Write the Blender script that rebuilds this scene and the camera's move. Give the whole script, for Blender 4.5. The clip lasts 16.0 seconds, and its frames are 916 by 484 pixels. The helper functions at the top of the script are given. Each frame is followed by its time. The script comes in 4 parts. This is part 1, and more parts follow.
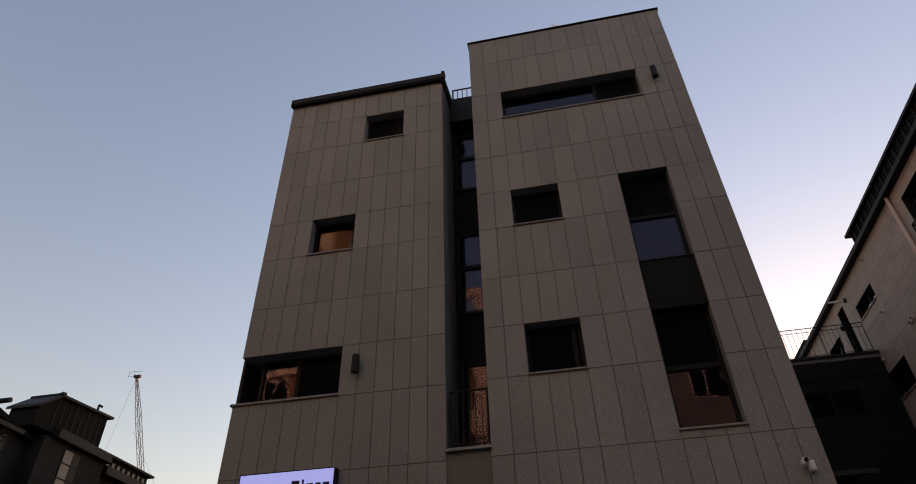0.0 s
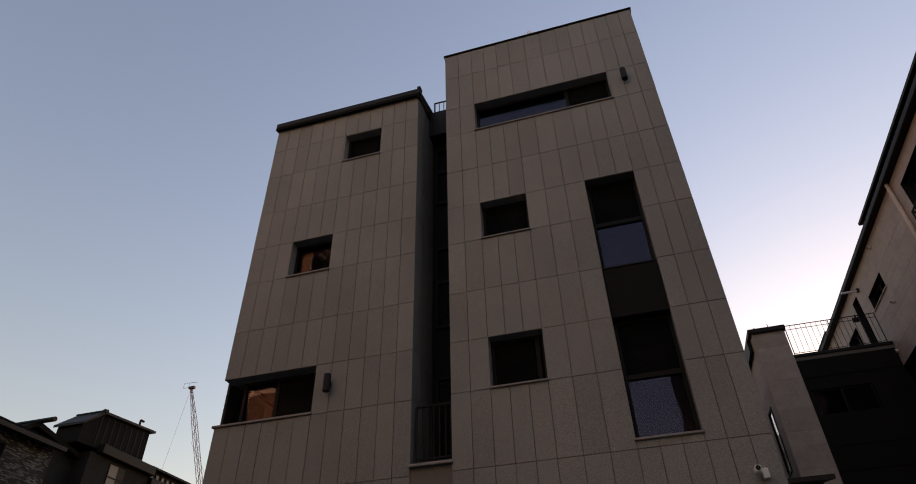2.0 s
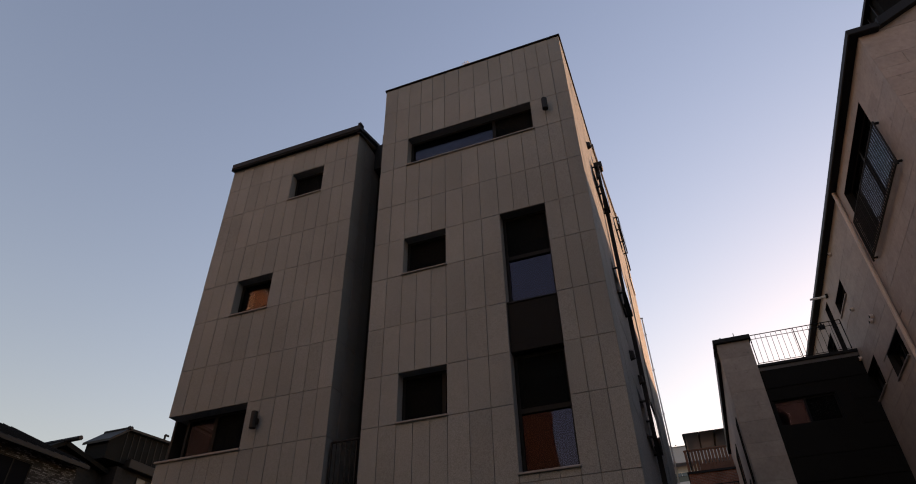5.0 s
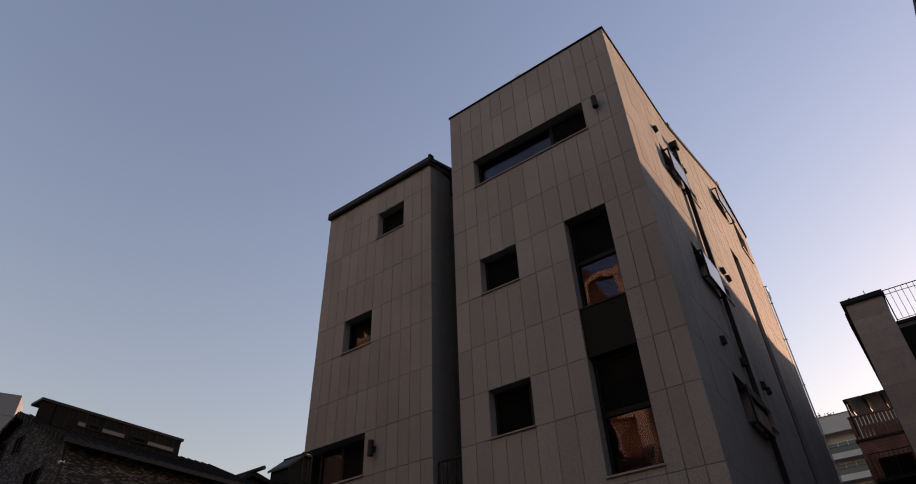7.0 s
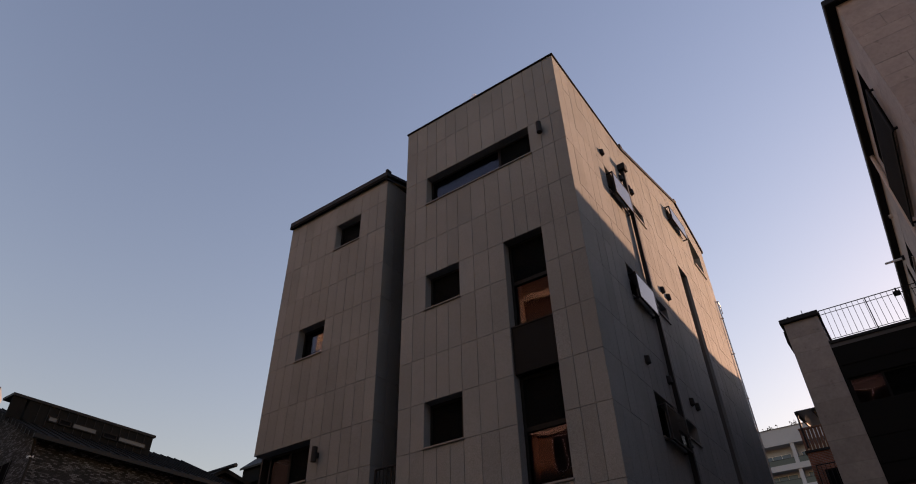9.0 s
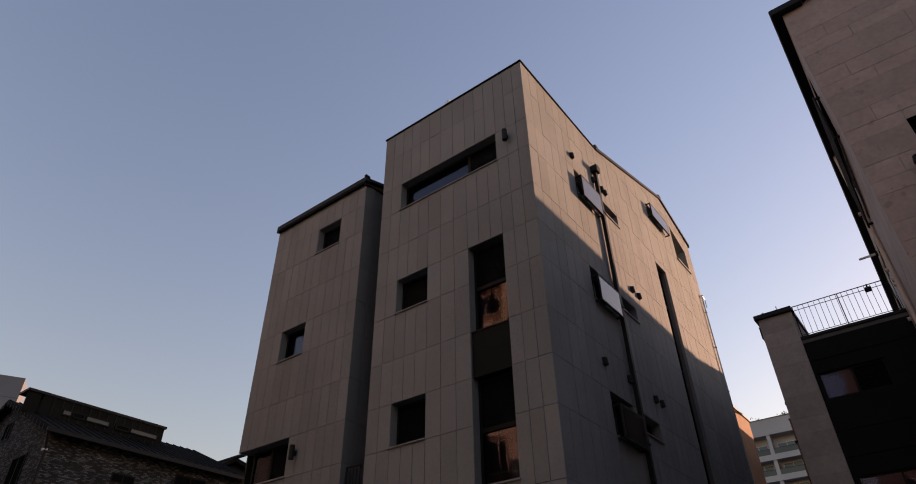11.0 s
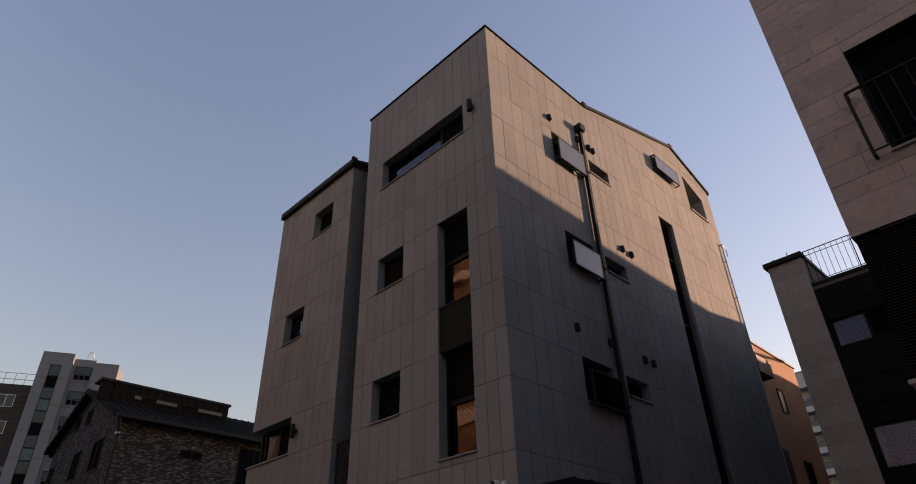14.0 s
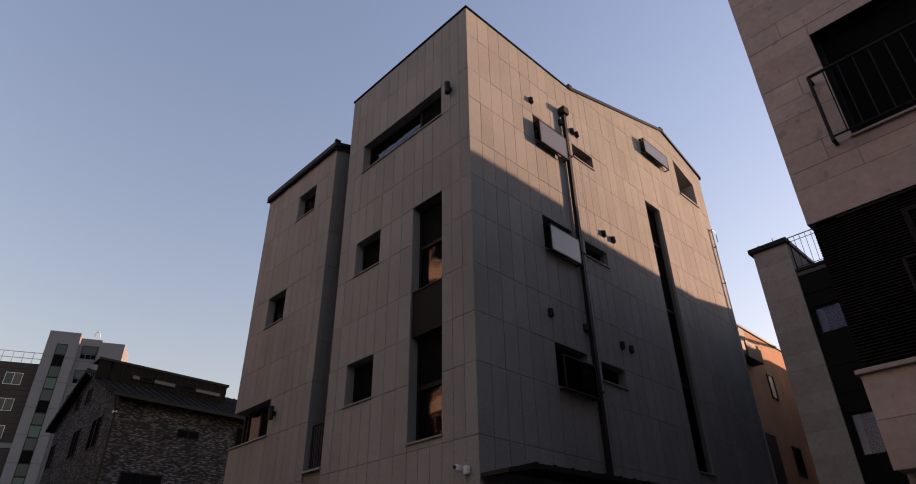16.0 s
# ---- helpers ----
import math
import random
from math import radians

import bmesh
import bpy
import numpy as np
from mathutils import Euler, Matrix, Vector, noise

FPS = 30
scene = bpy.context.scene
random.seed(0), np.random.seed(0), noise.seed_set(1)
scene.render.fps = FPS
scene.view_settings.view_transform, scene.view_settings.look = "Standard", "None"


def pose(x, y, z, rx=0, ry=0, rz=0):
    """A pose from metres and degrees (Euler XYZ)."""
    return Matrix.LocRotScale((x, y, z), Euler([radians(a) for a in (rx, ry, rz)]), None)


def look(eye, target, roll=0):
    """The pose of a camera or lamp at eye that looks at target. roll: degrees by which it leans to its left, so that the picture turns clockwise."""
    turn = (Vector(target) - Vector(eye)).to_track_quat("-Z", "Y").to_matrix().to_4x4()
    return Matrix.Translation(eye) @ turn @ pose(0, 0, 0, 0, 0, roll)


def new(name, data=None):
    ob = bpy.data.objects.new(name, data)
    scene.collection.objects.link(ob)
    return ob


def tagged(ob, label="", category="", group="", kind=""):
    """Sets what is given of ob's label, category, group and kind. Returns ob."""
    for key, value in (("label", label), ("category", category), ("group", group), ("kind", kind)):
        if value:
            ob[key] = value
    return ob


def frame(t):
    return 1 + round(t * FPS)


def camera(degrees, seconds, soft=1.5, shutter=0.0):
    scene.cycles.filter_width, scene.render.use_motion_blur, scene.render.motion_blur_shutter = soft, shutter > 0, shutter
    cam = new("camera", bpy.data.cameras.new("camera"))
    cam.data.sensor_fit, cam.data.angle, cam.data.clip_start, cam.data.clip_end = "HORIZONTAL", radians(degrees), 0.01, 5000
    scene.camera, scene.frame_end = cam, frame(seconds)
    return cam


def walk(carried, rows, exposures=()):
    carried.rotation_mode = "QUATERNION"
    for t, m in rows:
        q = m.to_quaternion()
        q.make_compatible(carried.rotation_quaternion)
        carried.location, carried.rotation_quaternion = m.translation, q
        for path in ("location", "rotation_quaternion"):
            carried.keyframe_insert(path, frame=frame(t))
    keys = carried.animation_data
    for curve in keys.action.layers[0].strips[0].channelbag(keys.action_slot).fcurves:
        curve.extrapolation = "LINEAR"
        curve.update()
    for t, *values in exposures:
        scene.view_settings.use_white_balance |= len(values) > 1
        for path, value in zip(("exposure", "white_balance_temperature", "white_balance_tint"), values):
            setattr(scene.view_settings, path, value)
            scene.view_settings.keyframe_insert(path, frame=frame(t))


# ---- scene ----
cam = camera(72.1, 16.0, soft=1.0)
PATH = [
    (0, (0.171, 0.221, 1.887), (-0.116, 1.779, 3.107), -1.7),
    (0.5, (0.508, 0.2, 1.955), (0.181, 1.751, 3.175), -1.7),
    (1, (0.88, 0.245, 1.974), (0.512, 1.787, 3.194), -1.8),
    (1.5, (1.2, 0.264, 1.974), (0.799, 1.798, 3.194), -1.8),
    (2, (1.55, 0.251, 1.984), (1.129, 1.778, 3.205), -1.7),
    (2.5, (1.924, 0.314, 2.024), (1.492, 1.84, 3.243), -1.5),
    (3, (2.258, 0.328, 2.032), (1.827, 1.852, 3.253), -1.5),
    (3.5, (2.713, 0.268, 2.063), (2.262, 1.786, 3.284), -1.4),
    (3.7, (2.838, 0.272, 2.058), (2.378, 1.788, 3.278), -1.3),
    (6, (4.824, 0.169, 2.347), (4.090, 1.586, 3.553), -1.9),
    (6.5, (5.097, 0.231, 2.319), (4.237, 1.572, 3.528), -2.1),
    (7, (5.429, 0.188, 2.281), (4.499, 1.48, 3.491), -2.3),
    (7.5, (5.721, 0.063, 2.216), (4.766, 1.339, 3.424), -1.9),
    (8, (6.052, 0.116, 2.168), (5.107, 1.399, 3.376), -1.7),
    (8.5, (6.324, 0.219, 2.208), (5.403, 1.52, 3.416), -1.5),
    (9, (6.617, 0.194, 2.229), (5.706, 1.505, 3.434), -1.5),
    (11.5, (8.212, 0.443, 2.31), (7.208, 1.732, 3.463), -1.2),
    (12, (8.564, 0.597, 2.35), (7.524, 1.874, 3.485), -1.5),
    (12.5, (8.874, 0.777, 2.392), (7.785, 2.031, 3.508), -1.6),
    (13, (9.116, 1.055, 2.413), (7.99, 2.288, 3.513), -1.6),
    (13.5, (9.381, 1.319, 2.444), (8.223, 2.537, 3.528), -1.7),
    (14, (9.583, 1.563, 2.457), (8.395, 2.764, 3.528), -1.7),
    (14.5, (9.734, 1.776, 2.497), (8.521, 2.965, 3.553), -1.7),
    (15, (9.881, 1.932, 2.498), (8.653, 3.114, 3.544), -1.5),
    (15.5, (10.002, 2.022, 2.507), (8.766, 3.206, 3.541), -1.3),
    (16, (10.025, 2.077, 2.514), (8.797, 3.279, 3.538), -0.9),
]
walk(cam, [(t, look(eye, target, roll)) for t, eye, target, roll in PATH], ((0, 1.0, 6850, 38), (3.5, 1.0, 6850, 38), (6.5, 0.84, 6600, 41), (9, 0.79, 6500, 42), (13.5, 0.80, 6400, 42), (14.2, 0.84, 6400, 42), (15, 0.98, 6400, 42), (16, 1.04, 6400, 42)))

# ---- world, sun and exposure ----
SUN_AZ, SUN_EL = radians(68), radians(8.4)          # measured from +x towards +y; height above the horizon
sun_way = Vector((math.cos(SUN_AZ) * math.cos(SUN_EL), math.sin(SUN_AZ) * math.cos(SUN_EL), math.sin(SUN_EL)))
world = bpy.data.worlds.new("sky")
scene.world = world
world.use_nodes = True
wn = world.node_tree.nodes
sky = wn.new("ShaderNodeTexSky")
sky.sky_type, sky.sun_disc = "NISHITA", False
sky.sun_elevation, sky.sun_rotation = SUN_EL, radians(90) - SUN_AZ
sky.air_density, sky.dust_density, sky.ozone_density = 1.8, 0.65, 2.0
world.node_tree.links.new(sky.outputs[0], wn["Background"].inputs[0])
wn["Background"].inputs[1].default_value = 0.15
sun = new("sun", bpy.data.lights.new("sun", "SUN"))
sun.data.energy, sun.data.angle, sun.data.color = 4.7, radians(0.6), (1.0, 0.66, 0.34)
sun.matrix_basis = look(sun_way * 200, (0, 0, 0))


# ---- materials ----
def material(name, colour, rough=0.8, metal=0.0, spread=0.06, grain=60.0, grain_amount=0.12, stain=0.6, stain_amount=0.12, bump=0.15, bump_scale=120.0, shine=0.5, spots=0.0):
    """A surface with fine grain, broad stains, a slight change from piece to piece and fine relief."""
    m = bpy.data.materials.new(name)
    m.use_nodes = True
    t = m.node_tree
    n, l = t.nodes, t.links
    b = n["Principled BSDF"]
    b.inputs["Roughness"].default_value, b.inputs["Metallic"].default_value = rough, metal
    b.inputs["Specular IOR Level"].default_value = shine
    geo, info = n.new("ShaderNodeNewGeometry"), n.new("ShaderNodeObjectInfo")
    value = None

    def wave(scale, amount, detail):
        nonlocal value
        tex = n.new("ShaderNodeTexNoise")
        tex.inputs["Scale"].default_value, tex.inputs["Detail"].default_value = scale, detail
        l.new(geo.outputs["Position"], tex.inputs["Vector"])
        r = n.new("ShaderNodeMapRange")
        r.inputs["From Min"].default_value, r.inputs["From Max"].default_value = 0.3, 0.7
        r.inputs["To Min"].default_value, r.inputs["To Max"].default_value = 1 - amount, 1 + amount
        l.new(tex.outputs["Fac"], r.inputs["Value"])
        join(r.outputs[0])

    def join(socket):
        nonlocal value
        if value is None:
            value = socket
        else:
            k = n.new("ShaderNodeMath")
            k.operation = "MULTIPLY"
            l.new(value, k.inputs[0]), l.new(socket, k.inputs[1])
            value = k.outputs[0]

    wave(grain, grain_amount, 3)
    wave(stain, stain_amount, 4)
    if spots:
        tex, r = n.new("ShaderNodeTexNoise"), n.new("ShaderNodeMapRange")
        tex.inputs["Scale"].default_value, tex.inputs["Detail"].default_value = 7.0, 5
        l.new(geo.outputs["Position"], tex.inputs["Vector"])
        r.inputs["From Min"].default_value, r.inputs["From Max"].default_value = 0.63, 0.72
        r.inputs["To Min"].default_value, r.inputs["To Max"].default_value = 1.0, 1.0 - spots
        l.new(tex.outputs["Fac"], r.inputs["Value"])
        join(r.outputs[0])
    if spread:
        r = n.new("ShaderNodeMapRange")
        r.inputs["To Min"].default_value, r.inputs["To Max"].default_value = 1 - spread, 1 + spread
        l.new(info.outputs["Random"], r.inputs["Value"])
        join(r.outputs[0])
    mix = n.new("ShaderNodeVectorMath")
    mix.operation = "SCALE"
    mix.inputs[0].default_value = colour
    l.new(value, mix.inputs["Scale"])
    l.new(mix.outputs[0], b.inputs["Base Color"])
    if bump:
        tex, bp = n.new("ShaderNodeTexNoise"), n.new("ShaderNodeBump")
        tex.inputs["Scale"].default_value = bump_scale
        bp.inputs["Strength"].default_value, bp.inputs["Distance"].default_value = bump, 0.01
        l.new(geo.outputs["Position"], tex.inputs["Vector"])
        l.new(tex.outputs["Fac"], bp.inputs["Height"])
        l.new(bp.outputs[0], b.inputs["Normal"])
    return m


def brickwork(name, low, high, mortar, width=0.17, height=0.058, bias=-0.55):
    """Coursed brick on upright walls that run along x or y."""
    m = bpy.data.materials.new(name)
    m.use_nodes = True
    n, l = m.node_tree.nodes, m.node_tree.links
    b = n["Principled BSDF"]
    b.inputs["Roughness"].default_value, b.inputs["Specular IOR Level"].default_value = 0.85, 0.2
    geo = n.new("ShaderNodeNewGeometry")
    sep, add, comb = n.new("ShaderNodeSeparateXYZ"), n.new("ShaderNodeMath"), n.new("ShaderNodeCombineXYZ")
    l.new(geo.outputs["Position"], sep.inputs[0])
    l.new(sep.outputs[0], add.inputs[0]), l.new(sep.outputs[1], add.inputs[1])
    l.new(add.outputs[0], comb.inputs[0]), l.new(sep.outputs[2], comb.inputs[1])
    br = n.new("ShaderNodeTexBrick")
    br.inputs["Scale"].default_value = 1.0
    br.inputs["Brick Width"].default_value, br.inputs["Row Height"].default_value = width, height
    br.inputs["Mortar Size"].default_value, br.inputs["Bias"].default_value = 0.007, bias
    br.inputs["Color1"].default_value, br.inputs["Color2"].default_value = (*low, 1), (*high, 1)
    br.inputs["Mortar"].default_value = (*mortar, 1)
    l.new(comb.outputs[0], br.inputs["Vector"])
    tex, r, mul = n.new("ShaderNodeTexNoise"), n.new("ShaderNodeMapRange"), n.new("ShaderNodeVectorMath")
    tex.inputs["Scale"].default_value, tex.inputs["Detail"].default_value = 1.3, 6
    l.new(geo.outputs["Position"], tex.inputs["Vector"])
    r.inputs["From Min"].default_value, r.inputs["From Max"].default_value = 0.3, 0.7
    r.inputs["To Min"].default_value, r.inputs["To Max"].default_value = 0.65, 1.35
    l.new(tex.outputs["Fac"], r.inputs["Value"])
    mul.operation = "SCALE"
    l.new(br.outputs["Color"], mul.inputs[0]), l.new(r.outputs[0], mul.inputs["Scale"])
    l.new(mul.outputs[0], b.inputs["Base Color"])
    bp = n.new("ShaderNodeBump")
    bp.invert = True
    bp.inputs["Strength"].default_value, bp.inputs["Distance"].default_value = 0.6, 0.02
    l.new(br.outputs["Fac"], bp.inputs["Height"])
    l.new(bp.outputs[0], b.inputs["Normal"])
    return m


def glazing(name, tint=(0.75, 0.78, 0.82), rough=0.0, wobble=0.04, ior=1.33, coat=(0.82, 0.68, 0.95)):
    """Window glass with the faint waviness of tempered panes."""
    m = bpy.data.materials.new(name)
    m.use_nodes = True
    n, l = m.node_tree.nodes, m.node_tree.links
    b = n["Principled BSDF"]
    b.inputs["Base Color"].default_value = (*tint, 1)
    b.inputs["Transmission Weight"].default_value, b.inputs["Roughness"].default_value = 1.0, rough
    b.inputs["IOR"].default_value = ior
    b.inputs["Specular Tint"].default_value = (*coat, 1)
    geo, tex, bp = n.new("ShaderNodeNewGeometry"), n.new("ShaderNodeTexNoise"), n.new("ShaderNodeBump")
    tex.inputs["Scale"].default_value, tex.inputs["Detail"].default_value = 1.6, 1
    bp.inputs["Strength"].default_value, bp.inputs["Distance"].default_value = wobble, 0.1
    l.new(geo.outputs["Position"], tex.inputs["Vector"])
    l.new(tex.outputs["Fac"], bp.inputs["Height"])
    l.new(bp.outputs[0], b.inputs["Normal"])
    return m


def lit(name, colour, strength):
    m = bpy.data.materials.new(name)
    m.use_nodes = True
    b = m.node_tree.nodes["Principled BSDF"]
    b.inputs["Base Color"].default_value = (*colour, 1)
    b.inputs["Emission Color"].default_value, b.inputs["Emission Strength"].default_value = (*colour, 1), strength
    return m


GRANITE = material("flamed_granite", (0.206, 0.2195, 0.2205), 0.8, spread=0.07, shine=0.3, grain=75, grain_amount=0.28, stain=0.5, stain_amount=0.1, bump=0.25, bump_scale=150)
GRANITE_BED = material("granite_bed", (0.12, 0.115, 0.11), 0.9, spread=0)
LIME = material("pink_limestone", (0.36, 0.315, 0.29), 0.7, spread=0.08, grain=14, grain_amount=0.08, stain=2.6, stain_amount=0.09, spots=0.3, bump=0.12)
LIME_BED = material("limestone_bed", (0.30, 0.26, 0.24), 0.9, spread=0)
SILL = material("grey_stone_sill", (0.18, 0.18, 0.18), 0.6, spread=0.05)
BLACK = material("black_painted_metal", (0.010, 0.010, 0.011), 0.6, 0.0, shine=0.22, spread=0.05, stain_amount=0.2, bump=0.03)
ALU = material("dark_window_frame", (0.006, 0.006, 0.006), 0.6, 0.0, shine=0.15, spread=0.03, bump=0)
ROOF = material("dark_metal_roof", (0.010, 0.0105, 0.0105), 0.85, 0.0, shine=0.06, spread=0.05, stain_amount=0.25, bump=0.05)
SPANDREL = material("black_spandrel", (0.0075, 0.0078, 0.008), 0.7, shine=0.12, spread=0, stain_amount=0.15, bump=0.02)
# near-black colour holds the shade of unlit rooms, not a plaster tone
ROOM = material("unlit_room_shade", (0.022, 0.019, 0.017), 0.9, spread=0, bump=0)
BLIND = material("grey_blind", (0.045, 0.045, 0.05), 0.9, spread=0.1, bump=0)
STEEL = material("galvanised_steel", (0.45, 0.45, 0.46), 0.4, 0.8, spread=0.05, bump=0.02)
WHITE = material("white_plastic", (0.72, 0.71, 0.69), 0.5, spread=0.04, bump=0.02)
CREAM = material("cream_pipe", (0.6, 0.52, 0.47), 0.55, spread=0.03, bump=0.02)
DARK_TILE = material("dark_brown_cladding", (0.007, 0.0066, 0.0062), 0.75, shine=0.15, spread=0.1, stain_amount=0.25)
BRICK_DARK = brickwork("dark_brick", (0.024, 0.026, 0.029), (0.205, 0.22, 0.24), (0.012, 0.012, 0.012), bias=-0.42)
DARK_RENDER = material("dark_grey_render", (0.022, 0.022, 0.023), 0.95, shine=0.1, spread=0, grain=9, grain_amount=0.15, stain=0.7, stain_amount=0.25, bump=0.2, bump_scale=30)
BRICK_RED = brickwork("red_brick", (0.20, 0.075, 0.045), (0.30, 0.12, 0.07), (0.22, 0.18, 0.15))
BRICK_TAN = brickwork("tan_brick", (0.24, 0.135, 0.07), (0.42, 0.26, 0.14), (0.30, 0.23, 0.17), 0.21, 0.07)
CREAM_STONE = material("cream_render", (0.68, 0.57, 0.40), 0.9, spread=0, stain=0.5, stain_amount=0.12)
ORANGE = material("orange_render", (0.36, 0.175, 0.08), 0.9, spread=0, stain=1.2, stain_amount=0.15, bump=0.3, bump_scale=40)
GREYCONC = material("grey_render", (0.12, 0.115, 0.115), 0.9, spread=0, stain=0.4, stain_amount=0.2)
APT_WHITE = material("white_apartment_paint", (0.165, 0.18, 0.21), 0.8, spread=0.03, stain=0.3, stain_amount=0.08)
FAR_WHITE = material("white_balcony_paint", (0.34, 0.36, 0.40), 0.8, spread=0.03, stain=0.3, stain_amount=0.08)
APT_BROWN = material("brown_apartment_cladding", (0.035, 0.03, 0.03), 0.8, spread=0.03, stain=0.3, stain_amount=0.1)
WOOD = material("brown_slat_wood", (0.13, 0.06, 0.035), 0.7, spread=0.12)
ASPHALT = material("asphalt", (0.05, 0.05, 0.052), 0.9, spread=0, grain=40, grain_amount=0.3, stain=0.3, stain_amount=0.25)
CRANE_RED = material("crane_paint", (0.085, 0.045, 0.042), 0.8, shine=0.1, spread=0.05, bump=0)
GLASS = glazing("window_glass")
GLASS_GUARD = glazing("frosted_guard_glass", (0.13, 0.135, 0.14), 0.05, 0.0, 1.6, (1, 1, 1))
GLASS_GUARD.node_tree.nodes["Principled BSDF"].inputs["Transmission Weight"].default_value = 0.25
GLASS_SMOKE = glazing("smoked_guard_glass", (0.10, 0.10, 0.11), 0.02, 0.0, 1.14, (1, 1, 1))
# insect screen on some sashes, elsewhere a dark sheet that damps reflections
SCREEN = material("insect_screen", (0.005, 0.0055, 0.005), 0.9, shine=0.1, spread=0, bump=0)
SCREEN.node_tree.nodes["Principled BSDF"].inputs["Alpha"].default_value = 0.72
SIGN = lit("lit_sign_face", (0.38, 0.50, 0.98), 0.30)


# ---- building helpers ----
def box(bm, x0, x1, y0, y1, z0, z1, m=None):
    v = [bm.verts.new(Vector((x, y, z)) if m is None else m @ Vector((x, y, z))) for x in (x0, x1) for y in (y0, y1) for z in (z0, z1)]
    for f in ((0, 1, 3, 2), (4, 6, 7, 5), (0, 4, 5, 1), (2, 3, 7, 6), (0, 2, 6, 4), (1, 5, 7, 3)):
        bm.faces.new([v[i] for i in f])
    return bm


def boxes(*rows):
    bm = bmesh.new()
    for r in rows:
        box(bm, *r)
    return bm


def soft(bm, width=0.006):
    """Rounds the edges a little."""
    bmesh.ops.bevel(bm, geom=list(bm.edges), offset=width, segments=1, affect="EDGES")
    return bm


def prism(bm, loop, axis, a, b):
    """A solid from a loop of (u, z) pairs, drawn out along x or y from a to b."""
    put = (lambda u, z, k: (k, u, z)) if axis == "x" else (lambda u, z, k: (u, k, z))
    lo = [bm.verts.new(put(u, z, a)) for u, z in loop]
    hi = [bm.verts.new(put(u, z, b)) for u, z in loop]
    bm.faces.new(lo), bm.faces.new(hi[::-1])
    for i in range(len(loop)):
        j = (i + 1) % len(loop)
        bm.faces.new((lo[i], hi[i], hi[j], lo[j]))
    return bm


def rod(bm, p, q, r=0.015, sides=8, r2=None):
    p, q = Vector(p), Vector(q)
    turn = (q - p).to_track_quat("Z", "Y").to_matrix()
    rings = []
    for c, k in ((p, r), (q, r if r2 is None else r2)):
        rings.append([bm.verts.new(c + turn @ Vector((k * math.cos(2 * math.pi * i / sides), k * math.sin(2 * math.pi * i / sides), 0))) for i in range(sides)])
    for i in range(sides):
        j = (i + 1) % sides
        bm.faces.new((rings[0][i], rings[0][j], rings[1][j], rings[1][i]))
    bm.faces.new(rings[0][::-1]), bm.faces.new(rings[1])
    return bm


def rods(*rows, r=0.015, sides=6):
    bm = bmesh.new()
    for p, q in rows:
        rod(bm, p, q, r, sides)
    return bm


def to_mesh(name, bm, mat):
    bmesh.ops.recalc_face_normals(bm, faces=list(bm.faces))
    me = bpy.data.meshes.new(name)
    bm.to_mesh(me)
    bm.free()
    me.materials.append(mat)
    return me


def thing(name, base, label, category, group="", kind=""):
    ob = new(name)
    ob.matrix_basis = Matrix.Translation(base)
    ob.empty_display_size = 0.1
    return tagged(ob, label, category, group, kind)


def part(name, bm, mat, parent, label=""):
    """One mesh object under a thing or a part, with its mesh in world places."""
    ob = new(name, to_mesh(name, bm, mat))
    ob.parent = parent
    if parent.parent is None:
        ob.matrix_parent_inverse = parent.matrix_basis.inverted()
    return tagged(ob, label)


def whole(name, bm, mat, label, category, group="", kind=""):
    """A thing that is one mesh."""
    return tagged(new(name, to_mesh(name, bm, mat)), label, category, group, kind)


def clip(loop, n, d):
    """The part of a convex loop of (u, z) where n . p <= d."""
    out = []
    for i, p in enumerate(loop):
        q = loop[(i + 1) % len(loop)]
        a, b = n[0] * p[0] + n[1] * p[1] - d, n[0] * q[0] + n[1] * q[1] - d
        if a <= 0:
            out.append(p)
        if a * b < 0:
            k = a / (a - b)
            out.append((p[0] + k * (q[0] - p[0]), p[1] + k * (q[1] - p[1])))
    return out


def split(*stops):
    """Column lines: split((a, b, 3), ...) cuts each stretch into equal parts."""
    out = [stops[0][0]]
    for a, b, k in stops:
        out += [a + (b - a) * (i + 1) / k for i in range(k)]
    return out


def holes_cut(us, zs, holes):
    """Grid lines that take in the sides of the holes."""
    gu = {round(u, 4) for u in us} | {h[i] for h in holes for i in (0, 1) if min(us) < h[i] < max(us)}
    gz = {round(z, 4) for z in zs} | {h[i] for h in holes for i in (2, 3) if min(zs) < h[i] < max(zs)}
    return sorted(gu), sorted(gz)


def inside(u, z, holes):
    return any(h[0] < u < h[1] and h[2] < z < h[3] for h in holes)


SLABS = {}


